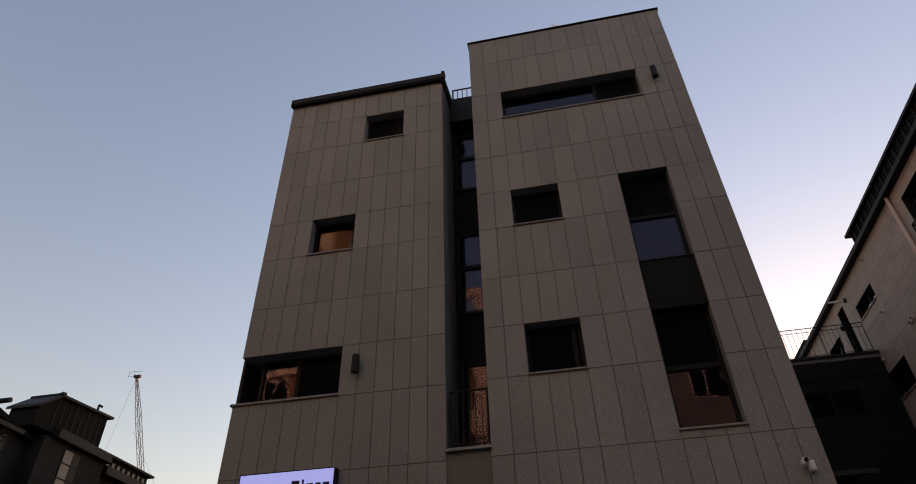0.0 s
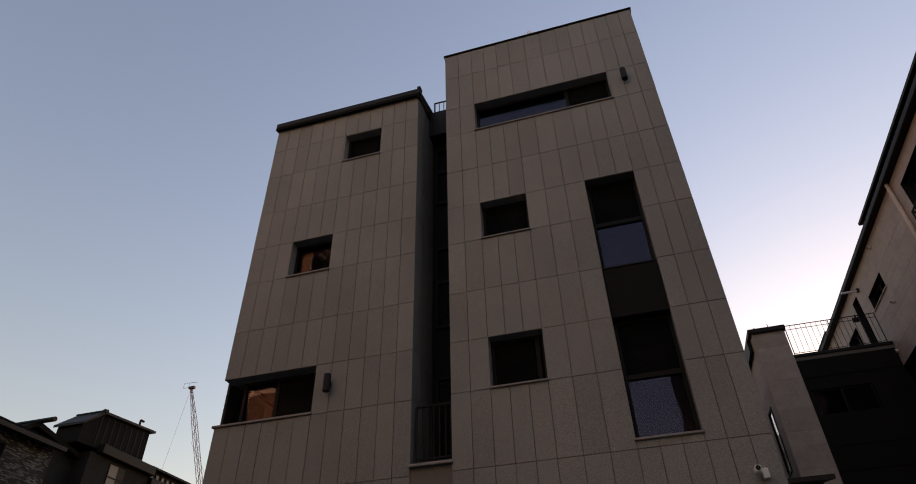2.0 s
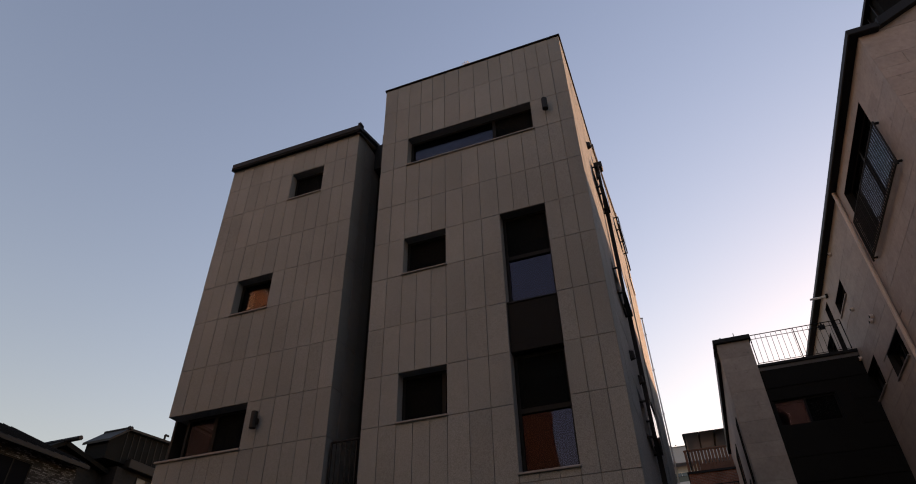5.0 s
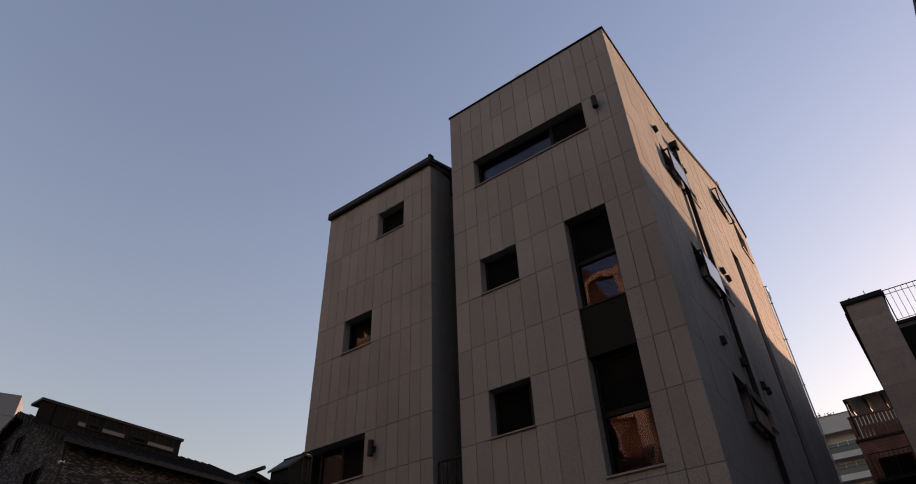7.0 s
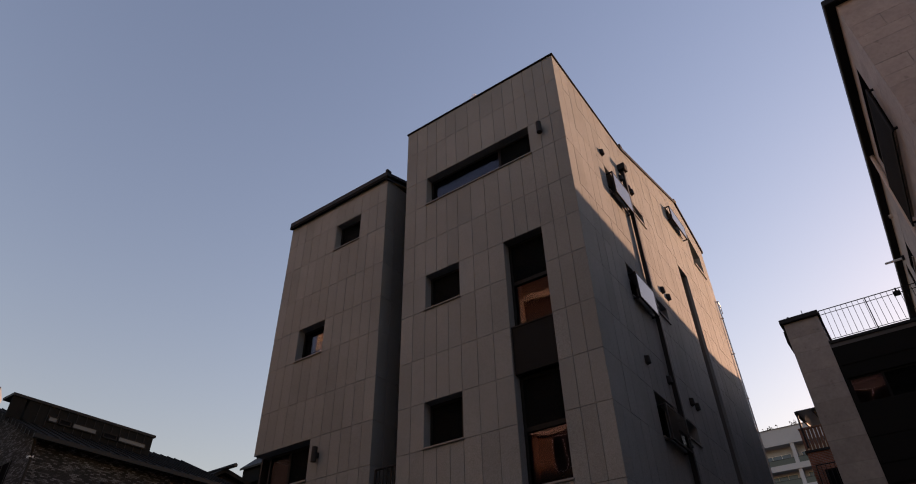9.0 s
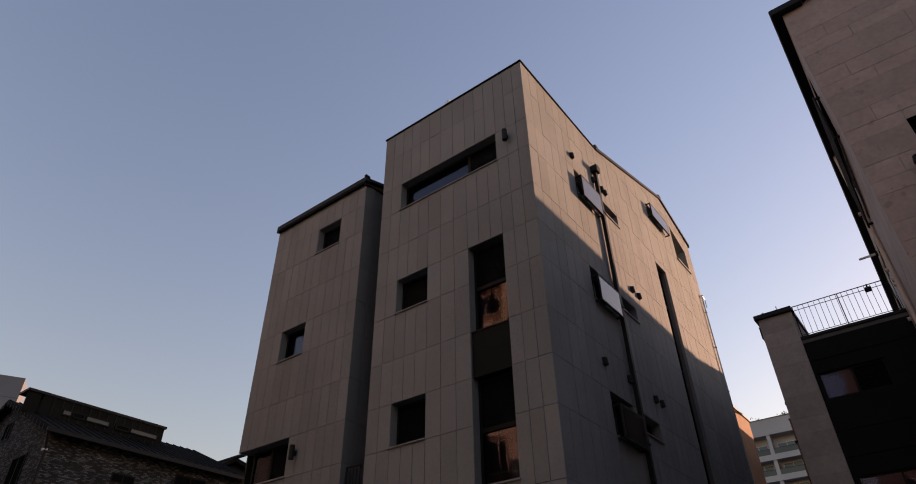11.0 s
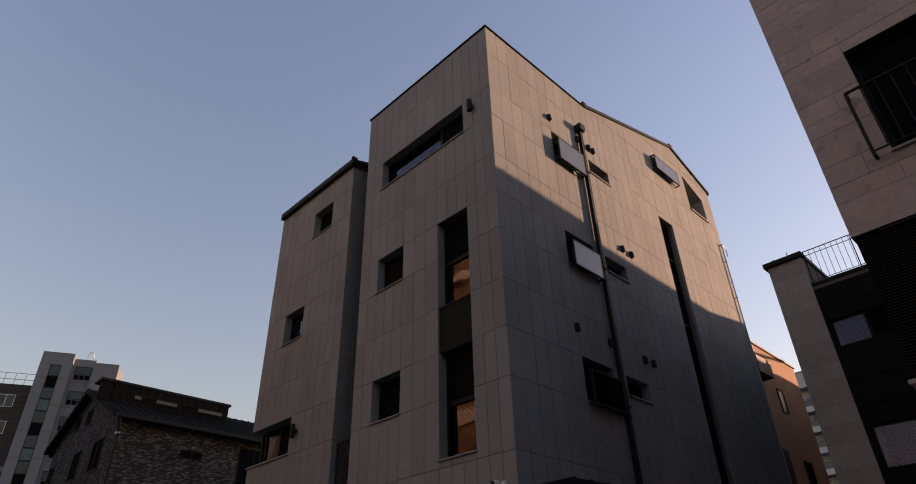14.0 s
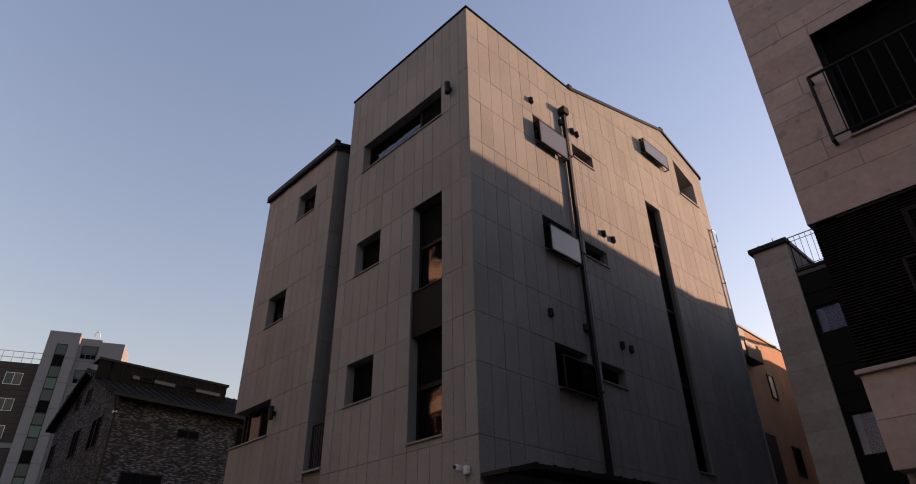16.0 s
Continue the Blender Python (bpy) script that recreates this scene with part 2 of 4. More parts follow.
def clad(wall, axis, plane, out, us, zs, holes, mat, joint=0.009, thick=0.03, top=None, stagger=None):
    """Hangs stone slabs, each an object of its own, on a wall. plane: the slabs' face; out: +1 or -1, the way it faces along axis.
    us, zs: joint lines; holes: (u0, u1, z0, z1); top: half-planes (n, d) that cut the slabs at a sloping roof."""
    for j, (z0, z1) in enumerate(zip(zs, zs[1:])):
        row = us if stagger is None else stagger[j % len(stagger)]
        for u0, u1 in zip(row, row[1:]):
            pieces = [(u0, u1, z0, z1)]
            for h in holes:
                nxt = []
                for a, b, c, d in pieces:
                    if h[1] <= a or h[0] >= b or h[3] <= c or h[2] >= d:
                        nxt.append((a, b, c, d))
                        continue
                    lo, hi = max(c, h[2]), min(d, h[3])
                    nxt += [p for p in ((a, b, c, lo), (a, b, hi, d), (a, h[0], lo, hi), (h[1], b, lo, hi)) if p[1] - p[0] > 0.03 and p[3] - p[2] > 0.03]
                pieces = nxt
            for a, b, c, d in pieces:
                g = joint / 2
                loop = [(a + g, c + g), (b - g, c + g), (b - g, d - g), (a + g, d - g)]
                for n, k in top or ():
                    loop = clip(loop, n, k)
                if len(loop) < 3:
                    continue
                key = (axis, out, mat.name, thick, tuple((round(u - a, 3), round(z - c, 3)) for u, z in loop))
                if key not in SLABS:
                    bm = prism(bmesh.new(), [(u - a, z - c) for u, z in loop], axis, -out * thick, 0)
                    SLABS[key] = to_mesh("slab", bm, mat)
                ob = new("slab", SLABS[key])
                ob.parent = wall
                tip = random.uniform(-0.0025, 0.0015) * out
                ob.location = (plane + tip, a, c) if axis == "x" else (a, plane + tip, c)


def bed(axis, plane, out, us, zs, holes, thick, top=None):
    """The wall behind the slabs, with its openings through it."""
    bm = bmesh.new()
    gu, gz = holes_cut(us, zs, holes)
    for z0, z1 in zip(gz, gz[1:]):
        run = None
        for u0, u1 in [*zip(gu, gu[1:]), (None, None)]:
            solid = u0 is not None and not inside((u0 + u1) / 2, (z0 + z1) / 2, holes) and not (top and run)
            if run and (u0 is None or not solid):
                loop = [(run[0], z0), (run[1], z0), (run[1], z1), (run[0], z1)]
                for n, k in top or ():
                    loop = clip(loop, n, k)
                if len(loop) >= 3:
                    prism(bm, loop, axis, plane, plane - out * thick)
                run = None
                solid = u0 is not None and not inside((u0 + u1) / 2, (z0 + z1) / 2, holes)
            if u0 is not None and solid:
                run = (run[0], u1) if run else (u0, u1)
    bmesh.ops.remove_doubles(bm, verts=list(bm.verts), dist=0.0005)
    return bm


def window(parent, axis, plane, out, u0, u1, z0, z1, deep=0.2, bars=(), rails=(), sill=True, blind=None, bar=0.055, name="window", room=1.2, glass=None, label="", sill_mat=None, screens=()):
    """A framed window set back in its opening. bars, rails: places of upright and level bars between the panes."""
    k = plane - out * deep

    def slab(bm, a, b, c, d, f, g):
        return box(bm, *(min(f, g), max(f, g), a, b, c, d)) if axis == "x" else box(bm, a, b, min(f, g), max(f, g), c, d)

    bm = bmesh.new()
    f, g = k, k - out * 0.07
    slab(bm, u0, u0 + bar, z0, z1, f, g), slab(bm, u1 - bar, u1, z0, z1, f, g)
    slab(bm, u0 + bar, u1 - bar, z0, z0 + bar, f, g), slab(bm, u0 + bar, u1 - bar, z1 - bar, z1, f, g)
    for u in bars:
        slab(bm, u - bar * 0.6, u + bar * 0.6, z0 + bar, z1 - bar, f + out * 0.004, g)
    for z in rails:
        slab(bm, u0 + bar, u1 - bar, z - bar * 0.7, z + bar * 0.7, f + out * 0.006, g)
    w = part(name, bm, ALU, parent, label)
    us, zs = [u0 + bar, *bars, u1 - bar], [z0 + bar, *rails, z1 - bar]
    for a, b in zip(us, us[1:]):
        for c, d in zip(zs, zs[1:]):
            p = part("pane", slab(bmesh.new(), a, b, c, d, k - out * 0.03, k - out * 0.038), glass or GLASS, w)
            p.visible_shadow = False
            if (us.index(a), zs.index(c)) in screens:
                part("insect_screen", slab(bmesh.new(), a, b, c, d, k - out * 0.018, k - out * 0.022), SCREEN, w, "fine black screen that dulls the pane")
    if sill:
        bm = slab(bmesh.new(), u0 - 0.02, u1 + 0.02, z0 - 0.012, z0 + 0.022, plane + out * 0.035, k)
        part("sill", soft(bm), sill_mat or SILL, w)
    # unseen box added behind the glass, coloured near black for room shade
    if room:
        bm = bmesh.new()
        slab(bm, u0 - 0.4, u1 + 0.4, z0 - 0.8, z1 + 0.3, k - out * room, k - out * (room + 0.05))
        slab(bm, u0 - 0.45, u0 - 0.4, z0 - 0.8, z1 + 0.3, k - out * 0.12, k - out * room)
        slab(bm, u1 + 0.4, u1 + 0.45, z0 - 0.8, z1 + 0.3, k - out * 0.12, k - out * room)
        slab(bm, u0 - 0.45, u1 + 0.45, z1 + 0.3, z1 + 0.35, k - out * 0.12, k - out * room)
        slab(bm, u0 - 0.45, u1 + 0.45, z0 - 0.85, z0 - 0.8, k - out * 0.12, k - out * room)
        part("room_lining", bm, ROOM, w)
    if blind:
        part("blind", slab(bmesh.new(), u0 + bar, u1 - bar, blind, z1 - 0.02, k - out * 0.1, k - out * 0.11), BLIND, w)
    return w


def vent_hood(parent, y, z):
    """A black wall vent: a rounded hood on a back plate."""
    x = 3.262
    bm = bmesh.new()
    ring = [(0.048 * math.cos(a), 0.048 * math.sin(a)) for a in [math.pi * i / 8 for i in range(9)]]
    lo = [bm.verts.new((x + 0.02 + max(0, v) * 1.5, y + u, z - 0.075)) for u, v in ring]
    hi = [bm.verts.new((x + 0.02 + max(0, v) * 1.2, y + u, z + 0.075)) for u, v in ring]
    for i in range(8):
        bm.faces.new((lo[i], lo[i + 1], hi[i + 1], hi[i]))
    bm.faces.new(hi), bm.faces.new(lo)
    bm.faces.new((lo[0], hi[0], hi[8], lo[8]))
    v = part("wall_vent", bm, BLACK, parent, "black metal hood over a wall vent")
    part("back_plate", boxes((x - 0.004, x + 0.02, y - 0.055, y + 0.055, z - 0.082, z + 0.082)), BLACK, v)


def railing(name, p, q, z0, z1, step, label, category="railing", r=0.010, rails=(0.06,), post=0.02):
    """An upright barred railing from p to q (x, y), between the heights z0 and z1."""
    p, q = Vector((*p, 0)), Vector((*q, 0))
    e = thing(name, ((p.x + q.x) / 2, (p.y + q.y) / 2, z0), label, category)
    up = lambda v, z: Vector((v.x, v.y, z))
    part("top_rail", rods((up(p, z1), up(q, z1)), r=post, sides=8), BLACK, e)
    for h in rails:
        part("lower_rail", rods((up(p, z0 + h), up(q, z0 + h)), r=r * 1.4), BLACK, e)
    for v in (p, q):
        part("post", rods((up(v, z0), up(v, z1)), r=post, sides=8), BLACK, e)
    k = max(1, round((q - p).length / step))
    for i in range(1, k):
        v = p.lerp(q, i / k)
        part("baluster", rods((up(v, z0 + (rails[0] if rails else 0)), up(v, z1)), r=r), BLACK, e)
    return e


def bmesh_ball(c, r):
    bm = bmesh.new()
    bmesh.ops.create_icosphere(bm, subdivisions=1, radius=r, matrix=Matrix.Translation(c))
    return bm


# ---- the grey apartment building ----
FY, SX = 9.07, 3.26                       # faces of the front and of the side wall
XL, XLR, XRL, XR = -5.27, -1.72, -1.07, 3.26
YB, RIDGE_Y, RIDGE_Z, SLOPE, BACK_SLOPE = 20.38, 18.16, 16.22, 0.308, 0.33
TOP_R, TOP_L = 14.62, 13.45
ROWS_Z = [0.15, 1.35, 2.55, 3.72, 4.91, 6.09, 6.98, 7.92, 9.0, 9.87, 10.81, 11.88, 12.72, 13.78]
house = thing("apartment_building", (-1, 14, 0), "five-storey apartment building clad in grey-brown granite slabs", "building")

COLS_R = split((XRL, -0.43, 2), (-0.43, 0.46, 3), (0.46, 1.555, 3), (1.555, 2.44, 3), (2.44, XR, 3))
WINS_R = [(-0.43, 2.42, 11.88, 12.72), (-0.43, 0.46, 9.0, 9.87), (-0.43, 0.46, 6.09, 6.98), (1.555, 2.44, 5.03, 9.87)]
COLS_L = split((XL, -4.36, 3), (-4.36, -3.47, 3), (-3.47, -2.58, 3), (-2.58, XLR, 3))
WINS_L = [(-3.45, -2.58, 11.88, 12.70), (-4.36, -3.47, 9.0, 9.87), (XL, -3.47, 6.12, 6.98)]
COLS_S = split((FY, 11.22, 6), (11.22, 12.28, 3), (12.28, 12.72, 1), (12.72, 13.59, 3), (13.59, 16.06, 7), (16.06, 16.83, 2), (16.83, 18.16, 4), (18.16, YB, 6))
WINS_S = [(11.22, 12.28, 11.90, 12.70), (11.22, 12.28, 9.01, 9.87), (11.22, 12.28, 6.09, 6.98),
          (12.72, 13.59, 12.24, 12.66), (12.72, 13.59, 9.41, 9.82), (12.72, 13.59, 6.53, 6.96),
          (16.48, 17.75, 14.45, 15.0), (16.06, 16.83, 5.2, 12.5), (18.58, 19.72, 13.94, 15.28)]

# roof line of the side wall: flat parapet in front, then the gable
gable = [((-SLOPE, 1.0), RIDGE_Z - SLOPE * RIDGE_Y), ((BACK_SLOPE, 1.0), RIDGE_Z + BACK_SLOPE * RIDGE_Y)]

zs_r, zs_l = [*ROWS_Z, TOP_R], [*ROWS_Z[:-1], TOP_L]
wall_fr = part("front_wall", bed("y", FY + 0.028, -1, [XRL + 0.03, XR - 0.03], zs_r, WINS_R, 0.26), GRANITE_BED, house)
wall_fl = part("front_wall", bed("y", FY + 0.028, -1, [XL + 0.03, XLR - 0.03], zs_l, WINS_L, 0.26), GRANITE_BED, house)
bm = bed("x", SX - 0.028, 1, [FY + 0.03, 12.94], [*ROWS_Z, TOP_R], WINS_S, 0.26)
bm2 = bed("x", SX - 0.028, 1, [12.94, RIDGE_Y, YB], [*ROWS_Z, 14.66, 15.5, 16.3], WINS_S, 0.26, gable)
wall_s = part("side_wall", bm, GRANITE_BED, house)
wall_sb = part("side_wall", bm2, GRANITE_BED, house)
wall_rec = part("recess_wall", boxes((XLR - 0.25, XLR - 0.028, FY + 0.04, 10.5, 0, TOP_L)), GRANITE_BED, house)
# hidden face, coloured black so that less light bounces inside the recess
wall_rec2 = part("recess_wall", boxes((XRL + 0.003, XRL + 0.25, FY + 0.04, 10.5, 0, TOP_R)), SPANDREL, house, "hidden inner side of the recess, blackened to darken it")
part("rear_wall", boxes((XL, XR - 0.3, YB - 0.25, YB - 0.03, 0, 15.3)), GRANITE_BED, house)
part("west_wall", boxes((XL + 0.03, XL + 0.28, FY + 0.3, YB, 0, 6.08), (XL + 0.03, XL + 0.28, 10.4, YB, 6.08, 6.99), (XL + 0.03, XL + 0.28, FY + 0.3, YB, 6.99, 13.3)), GRANITE_BED, house)
part("parapet_wall", boxes((XRL + 0.03, XR - 0.29, 12.7, 12.93, 12.5, TOP_R), (XRL + 0.03, XRL + 0.25, 10.12, 12.7, 12.5, TOP_R)), GRANITE_BED, house)
part("flat_roof", boxes((XRL + 0.25, XR - 0.29, FY + 0.29, 12.7, 13.9, 14.0)), GREYCONC, house)

# jambs and heads of the front openings, in the same stone
def lining(parent, axis, plane, out, u0, u1, z0, z1, deep, sides="lrt"):
    """Stone returns inside an opening."""
    a, b = sorted((plane, plane - out * deep))
    bm = bmesh.new()
    t = 0.02
    put = (lambda p, q, c, d: box(bm, a, b, p, q, c, d)) if axis == "x" else (lambda p, q, c, d: box(bm, p, q, a, b, c, d))
    if "l" in sides:
        put(u0 - t, u0 + 0.001, z0, z1)
    if "r" in sides:
        put(u1 - 0.001, u1 + t, z0, z1)
    if "t" in sides:
        put(u0 - t, u1 + t, z1 - 0.001, z1 + t)
    part("reveal", bm, GRANITE, parent)


IN = 0.004
for u0, u1, z0, z1 in WINS_R[:3]:
    lining(house, "y", FY + IN, -1, u0, u1, z0, z1, 0.2)
for z0, z1 in ((5.03, 6.98), (7.92, 9.87)):
    lining(house, "y", FY + IN, -1, 1.555, 2.44, z0, z1, 0.2, "lr")
for u0, u1, z0, z1 in WINS_L[:2]:
    lining(house, "y", FY + IN, -1, u0, u1, z0, z1, 0.2)
lining(house, "y", FY + IN, -1, -5.25, -3.47, 6.12, 6.98, 0.25, "rt")
for u0, u1, z0, z1 in WINS_S:
    if u0 < 18:
        lining(house, "x", SX - IN, 1, u0, u1, z0, z1, 0.07 if z1 - z0 > 2 else 0.2)

window(house, "y", FY, -1, -0.43, 2.42, 11.88, 12.72, bars=(1.53,), screens=((1, 0),), label="long dark-framed window with a sliding pane")
window(house, "y", FY, -1, -0.43, 0.46, 9.0, 9.87, screens=((0, 0),))
window(house, "y", FY, -1, -0.43, 0.46, 6.09, 6.98, bars=(0.33,), screens=((0, 0), (1, 0)))
window(house, "y", FY, -1, 1.555, 2.44, 5.03, 6.98, rails=(6.03,), screens=((0, 1),), label="tall dark-framed window in two panes")
window(house, "y", FY, -1, 1.555, 2.44, 7.92, 9.87, rails=(8.93,), sill=False, screens=((0, 1),), label="tall dark-framed window in two panes")
part("spandrel_panel", soft(boxes((1.56, 2.435, FY + 0.05, FY + 0.12, 6.98, 7.92))), SPANDREL, house, "black panel between two tall windows")
part("spandrel_sill", boxes((1.56, 2.435, FY + 0.03, FY + 0.2, 7.90, 7.925)), BLACK, house)
window(house, "y", FY, -1, -3.45, -2.58, 11.88, 12.70, screens=((0, 0),))
window(house, "y", FY, -1, -4.36, -3.47, 9.0, 9.87)
corner = window(house, "y", FY, -1, -5.0, -3.47, 6.12, 6.98, deep=0.25, bars=(-4.32,), sill=False, screens=((1, 0),), name="corner_window", label="dark-framed window that wraps round the corner", room=1.1)
part("side_frame", boxes((-5.0, -4.93, FY + 0.32, FY + 0.38, 6.12, 6.98), (-5.0, -4.93, 10.3, 10.36, 6.12, 6.98), (-5.0, -4.93, FY + 0.38, 10.3, 6.12, 6.18), (-5.0, -4.93, FY + 0.38, 10.3, 6.92, 6.98)), ALU, corner)
p = part("pane", boxes((-4.97, -4.962, FY + 0.38, 10.3, 6.18, 6.92)), GLASS, corner)
p.visible_shadow = False
part("sill", soft(boxes((XL - 0.035, -3.45, FY - 0.035, FY + 0.25, 6.09, 6.13), (XL - 0.035, -5.0, FY + 0.25, 10.4, 6.09, 6.13))), SILL, corner)

# side windows
for z0, z1 in ((11.90, 12.70), (9.01, 9.87), (6.09, 6.98)):
    window(house, "x", SX, 1, 11.22, 12.28, z0, z1, bars=(11.75,), screens=((0, 0), (1, 0)))
for z0, z1 in ((12.24, 12.66), (9.41, 9.82), (6.53, 6.96)):
    window(house, "x", SX, 1, 12.72, 13.59, z0, z1, bars=(13.2,), screens=((0, 0),))
window(house, "x", SX, 1, 16.48, 17.75, 14.45, 15.0, bars=(17.1,))
# every pane gets the dark sheet, to black out its sky reflection
window(house, "x", SX, 1, 16.06, 16.83, 5.2, 12.5, deep=0.17, rails=(7.3, 9.3, 11.3), screens=tuple((0, i) for i in range(4)), name="stair_window", label="tall narrow dark stair window, deep in the wall")

# roof nook: an open loggia behind a sloping head
part("loggia_lining", boxes((SX - 0.6, SX - 0.55, 18.5, 19.8, 13.8, 15.3), (SX - 0.55, SX - 0.004, 18.54, 18.581, 13.94, 15.3), (SX - 0.55, SX - 0.004, 19.719, 19.76, 13.94, 15.3)), GRANITE, house, "stone-lined open loggia under the roof")
part("loggia_head", prism(bmesh.new(), [(18.57, 15.29), (19.73, 15.29), (19.73, 14.82)], "x", SX - 0.55, SX - 0.001), GRANITE, house)
part("loggia_sill", soft(boxes((SX - 0.55, SX + 0.045, 18.56, 19.74, 13.9, 13.945))), SILL, house)

# recess between the two blocks
bw = 10.12
part("recess_cladding", boxes((XLR - 0.02, XRL, bw + 0.10, bw + 0.25, 4.9, 13.75)), SPANDREL, house, "black cladding at the back of the recess")
for z0, z1, rails in ((11.05, 12.75, (12.0,)), (7.95, 9.85, (9.0,)), (5.05, 6.95, ())):
    window(house, "y", bw, -1, XLR + 0.04, XRL - 0.02, z0, z1, deep=0.04, rails=rails, sill=False, bar=0.06, room=0)
part("recess_ceiling_beam", boxes((XLR, XRL, bw - 0.25, bw + 0.1, 12.95, 13.75)), BLACK, house)
part("recess_floor", boxes((XLR, XRL, FY + 0.03, bw + 0.1, 4.8, 5.03)), GREYCONC, house)
part("recess_sill", soft(boxes((XLR - 0.02, XRL + 0.02, FY - 0.045, FY + 0.25, 5.025, 5.07))), SILL, house)
part("recess_apron", boxes((XLR - 0.03, XRL + 0.03, FY + 0.028, FY + 0.2, 0, 5.02)), GRANITE_BED, house)

# roof
part("metal_roof", prism(prism(bmesh.new(), [(8.98, 13.50), (RIDGE_Y, RIDGE_Z + 0.10 - 0.04), (RIDGE_Y, RIDGE_Z - 0.08), (8.98, 13.40)], "x", XL - 0.03, XLR + 0.05),
     [(12.95, RIDGE_Z + 0.06 - SLOPE * (RIDGE_Y - 12.95)), (RIDGE_Y, RIDGE_Z + 0.06), (YB + 0.12, RIDGE_Z + 0.06 - BACK_SLOPE * (YB + 0.12 - RIDGE_Y)), (YB + 0.12, RIDGE_Z - 0.02 - BACK_SLOPE * (YB + 0.12 - RIDGE_Y)), (RIDGE_Y, RIDGE_Z), (12.95, RIDGE_Z - SLOPE * (RIDGE_Y - 12.95))], "x", XLR + 0.06, SX + 0.03), ROOF, house)
part("front_gutter", soft(boxes((XL - 0.03, XLR + 0.07, FY - 0.10, FY + 0.06, 13.46, 13.62)), 0.015), BLACK, house, "black metal eave gutter")
part("gutter_end", soft(boxes((XLR + 0.0, XLR + 0.08, FY - 0.11, FY + 0.05, 13.60, 13.68)), 0.01), BLACK, house)
part("verge_trim", prism(bmesh.new(), [(9.0, 13.36), (9.0, 13.60), (bw + 2.8, 13.60 + SLOPE * (bw - 6.2)), (bw + 2.8, 13.36 + SLOPE * (bw - 6.2))], "x", XLR - 0.02, XLR + 0.05), BLACK, house)
part("parapet_coping", soft(boxes((XRL - 0.025, XR + 0.03, FY - 0.03, FY + 0.3, TOP_R, TOP_R + 0.05), (XR - 0.3, XR + 0.03, FY + 0.3, 12.96, TOP_R, TOP_R + 0.05), (XRL - 0.025, XRL + 0.28, FY + 0.3, 12.96, TOP_R, TOP_R + 0.05)), 0.01), ROOF, house, "dark metal coping")
part("gable_trim", prism(bmesh.new(), [(12.96, 14.62), (RIDGE_Y, RIDGE_Z + 0.0), (YB + 0.1, RIDGE_Z - BACK_SLOPE * (YB + 0.1 - RIDGE_Y)), (YB + 0.1, RIDGE_Z + 0.1 - BACK_SLOPE * (YB + 0.1 - RIDGE_Y)), (RIDGE_Y, RIDGE_Z + 0.1), (12.96, 14.72)], "x", SX - 0.02, SX + 0.045), BLACK, house)
part("gutter_stub", soft(boxes((SX - 0.1, SX + 0.05, 12.9, 13.06, 14.64, 14.80)), 0.01), BLACK, house)
part("ridge_cap", soft(boxes((SX - 0.1, SX + 0.06, RIDGE_Y - 0.1, RIDGE_Y + 0.1, RIDGE_Z + 0.06, RIDGE_Z + 0.14)), 0.01), BLACK, house)

# guard panes before three side windows
def guard(y0, y1, z0, z1, x=SX + 0.125, pane=None, look_of="frosted grey glass pane"):
    g = part("guard_frame", boxes((x, x + 0.035, y0, y0 + 0.03, z0, z1), (x, x + 0.035, y1 - 0.03, y1, z0, z1), (x, x + 0.035, y0 + 0.03, y1 - 0.03, z0, z0 + 0.03), (x, x + 0.035, y0 + 0.03, y1 - 0.03, z1 - 0.03, z1),
             (SX - 0.02, x, y0, y0 + 0.03, z0, z0 + 0.03), (SX - 0.02, x, y1 - 0.03, y1, z0, z0 + 0.03), (SX - 0.02, x, y0, y0 + 0.03, z1 - 0.03, z1), (SX - 0.02, x, y1 - 0.03, y1, z1 - 0.03, z1)), BLACK, house, "black frame of a glass guard before a window")
    part("guard_pane", boxes((x + 0.024, x + 0.032, y0 + 0.03, y1 - 0.03, z0 + 0.03, z1 - 0.03)), pane or GLASS_GUARD, g, look_of)


guard(11.24, 12.26, 11.79, 12.44)
guard(11.24, 12.26, 8.95, 9.58)
guard(16.42, 17.8, 14.36, 14.88)
guard(11.24, 12.26, 6.03, 6.70, pane=GLASS_SMOKE, look_of="dark smoked glass pane")

for y, z in ((11.18, 13.08), (12.30, 13.06), (12.78, 13.06), (12.97, 13.06), (13.55, 10.33), (13.94, 10.32), (11.16, 7.55), (12.29, 7.55), (13.61, 7.52), (13.96, 7.52)):
    vent_hood(house, y, z)

# rainwater pipe with its hopper
pipe = part("downpipe", boxes((SX + 0.03, SX + 0.12, 12.36, 12.45, 0.2, 13.35)), BLACK, house, "square black downpipe")
part("hopper", soft(boxes((SX, SX + 0.19, 12.29, 12.51, 13.34, 13.54)), 0.012), BLACK, pipe)
for z in (12.0, 9.3, 6.2):
    part("pipe_clip", boxes((SX - 0.01, SX + 0.14, 12.34, 12.48, z, z + 0.04)), BLACK, pipe)
conduit = part("conduit", rods(((SX + 0.05, 20.22, 5.0), (SX + 0.05, 20.22, 13.25)), r=0.02), STEEL, house, "thin grey steel pipe")
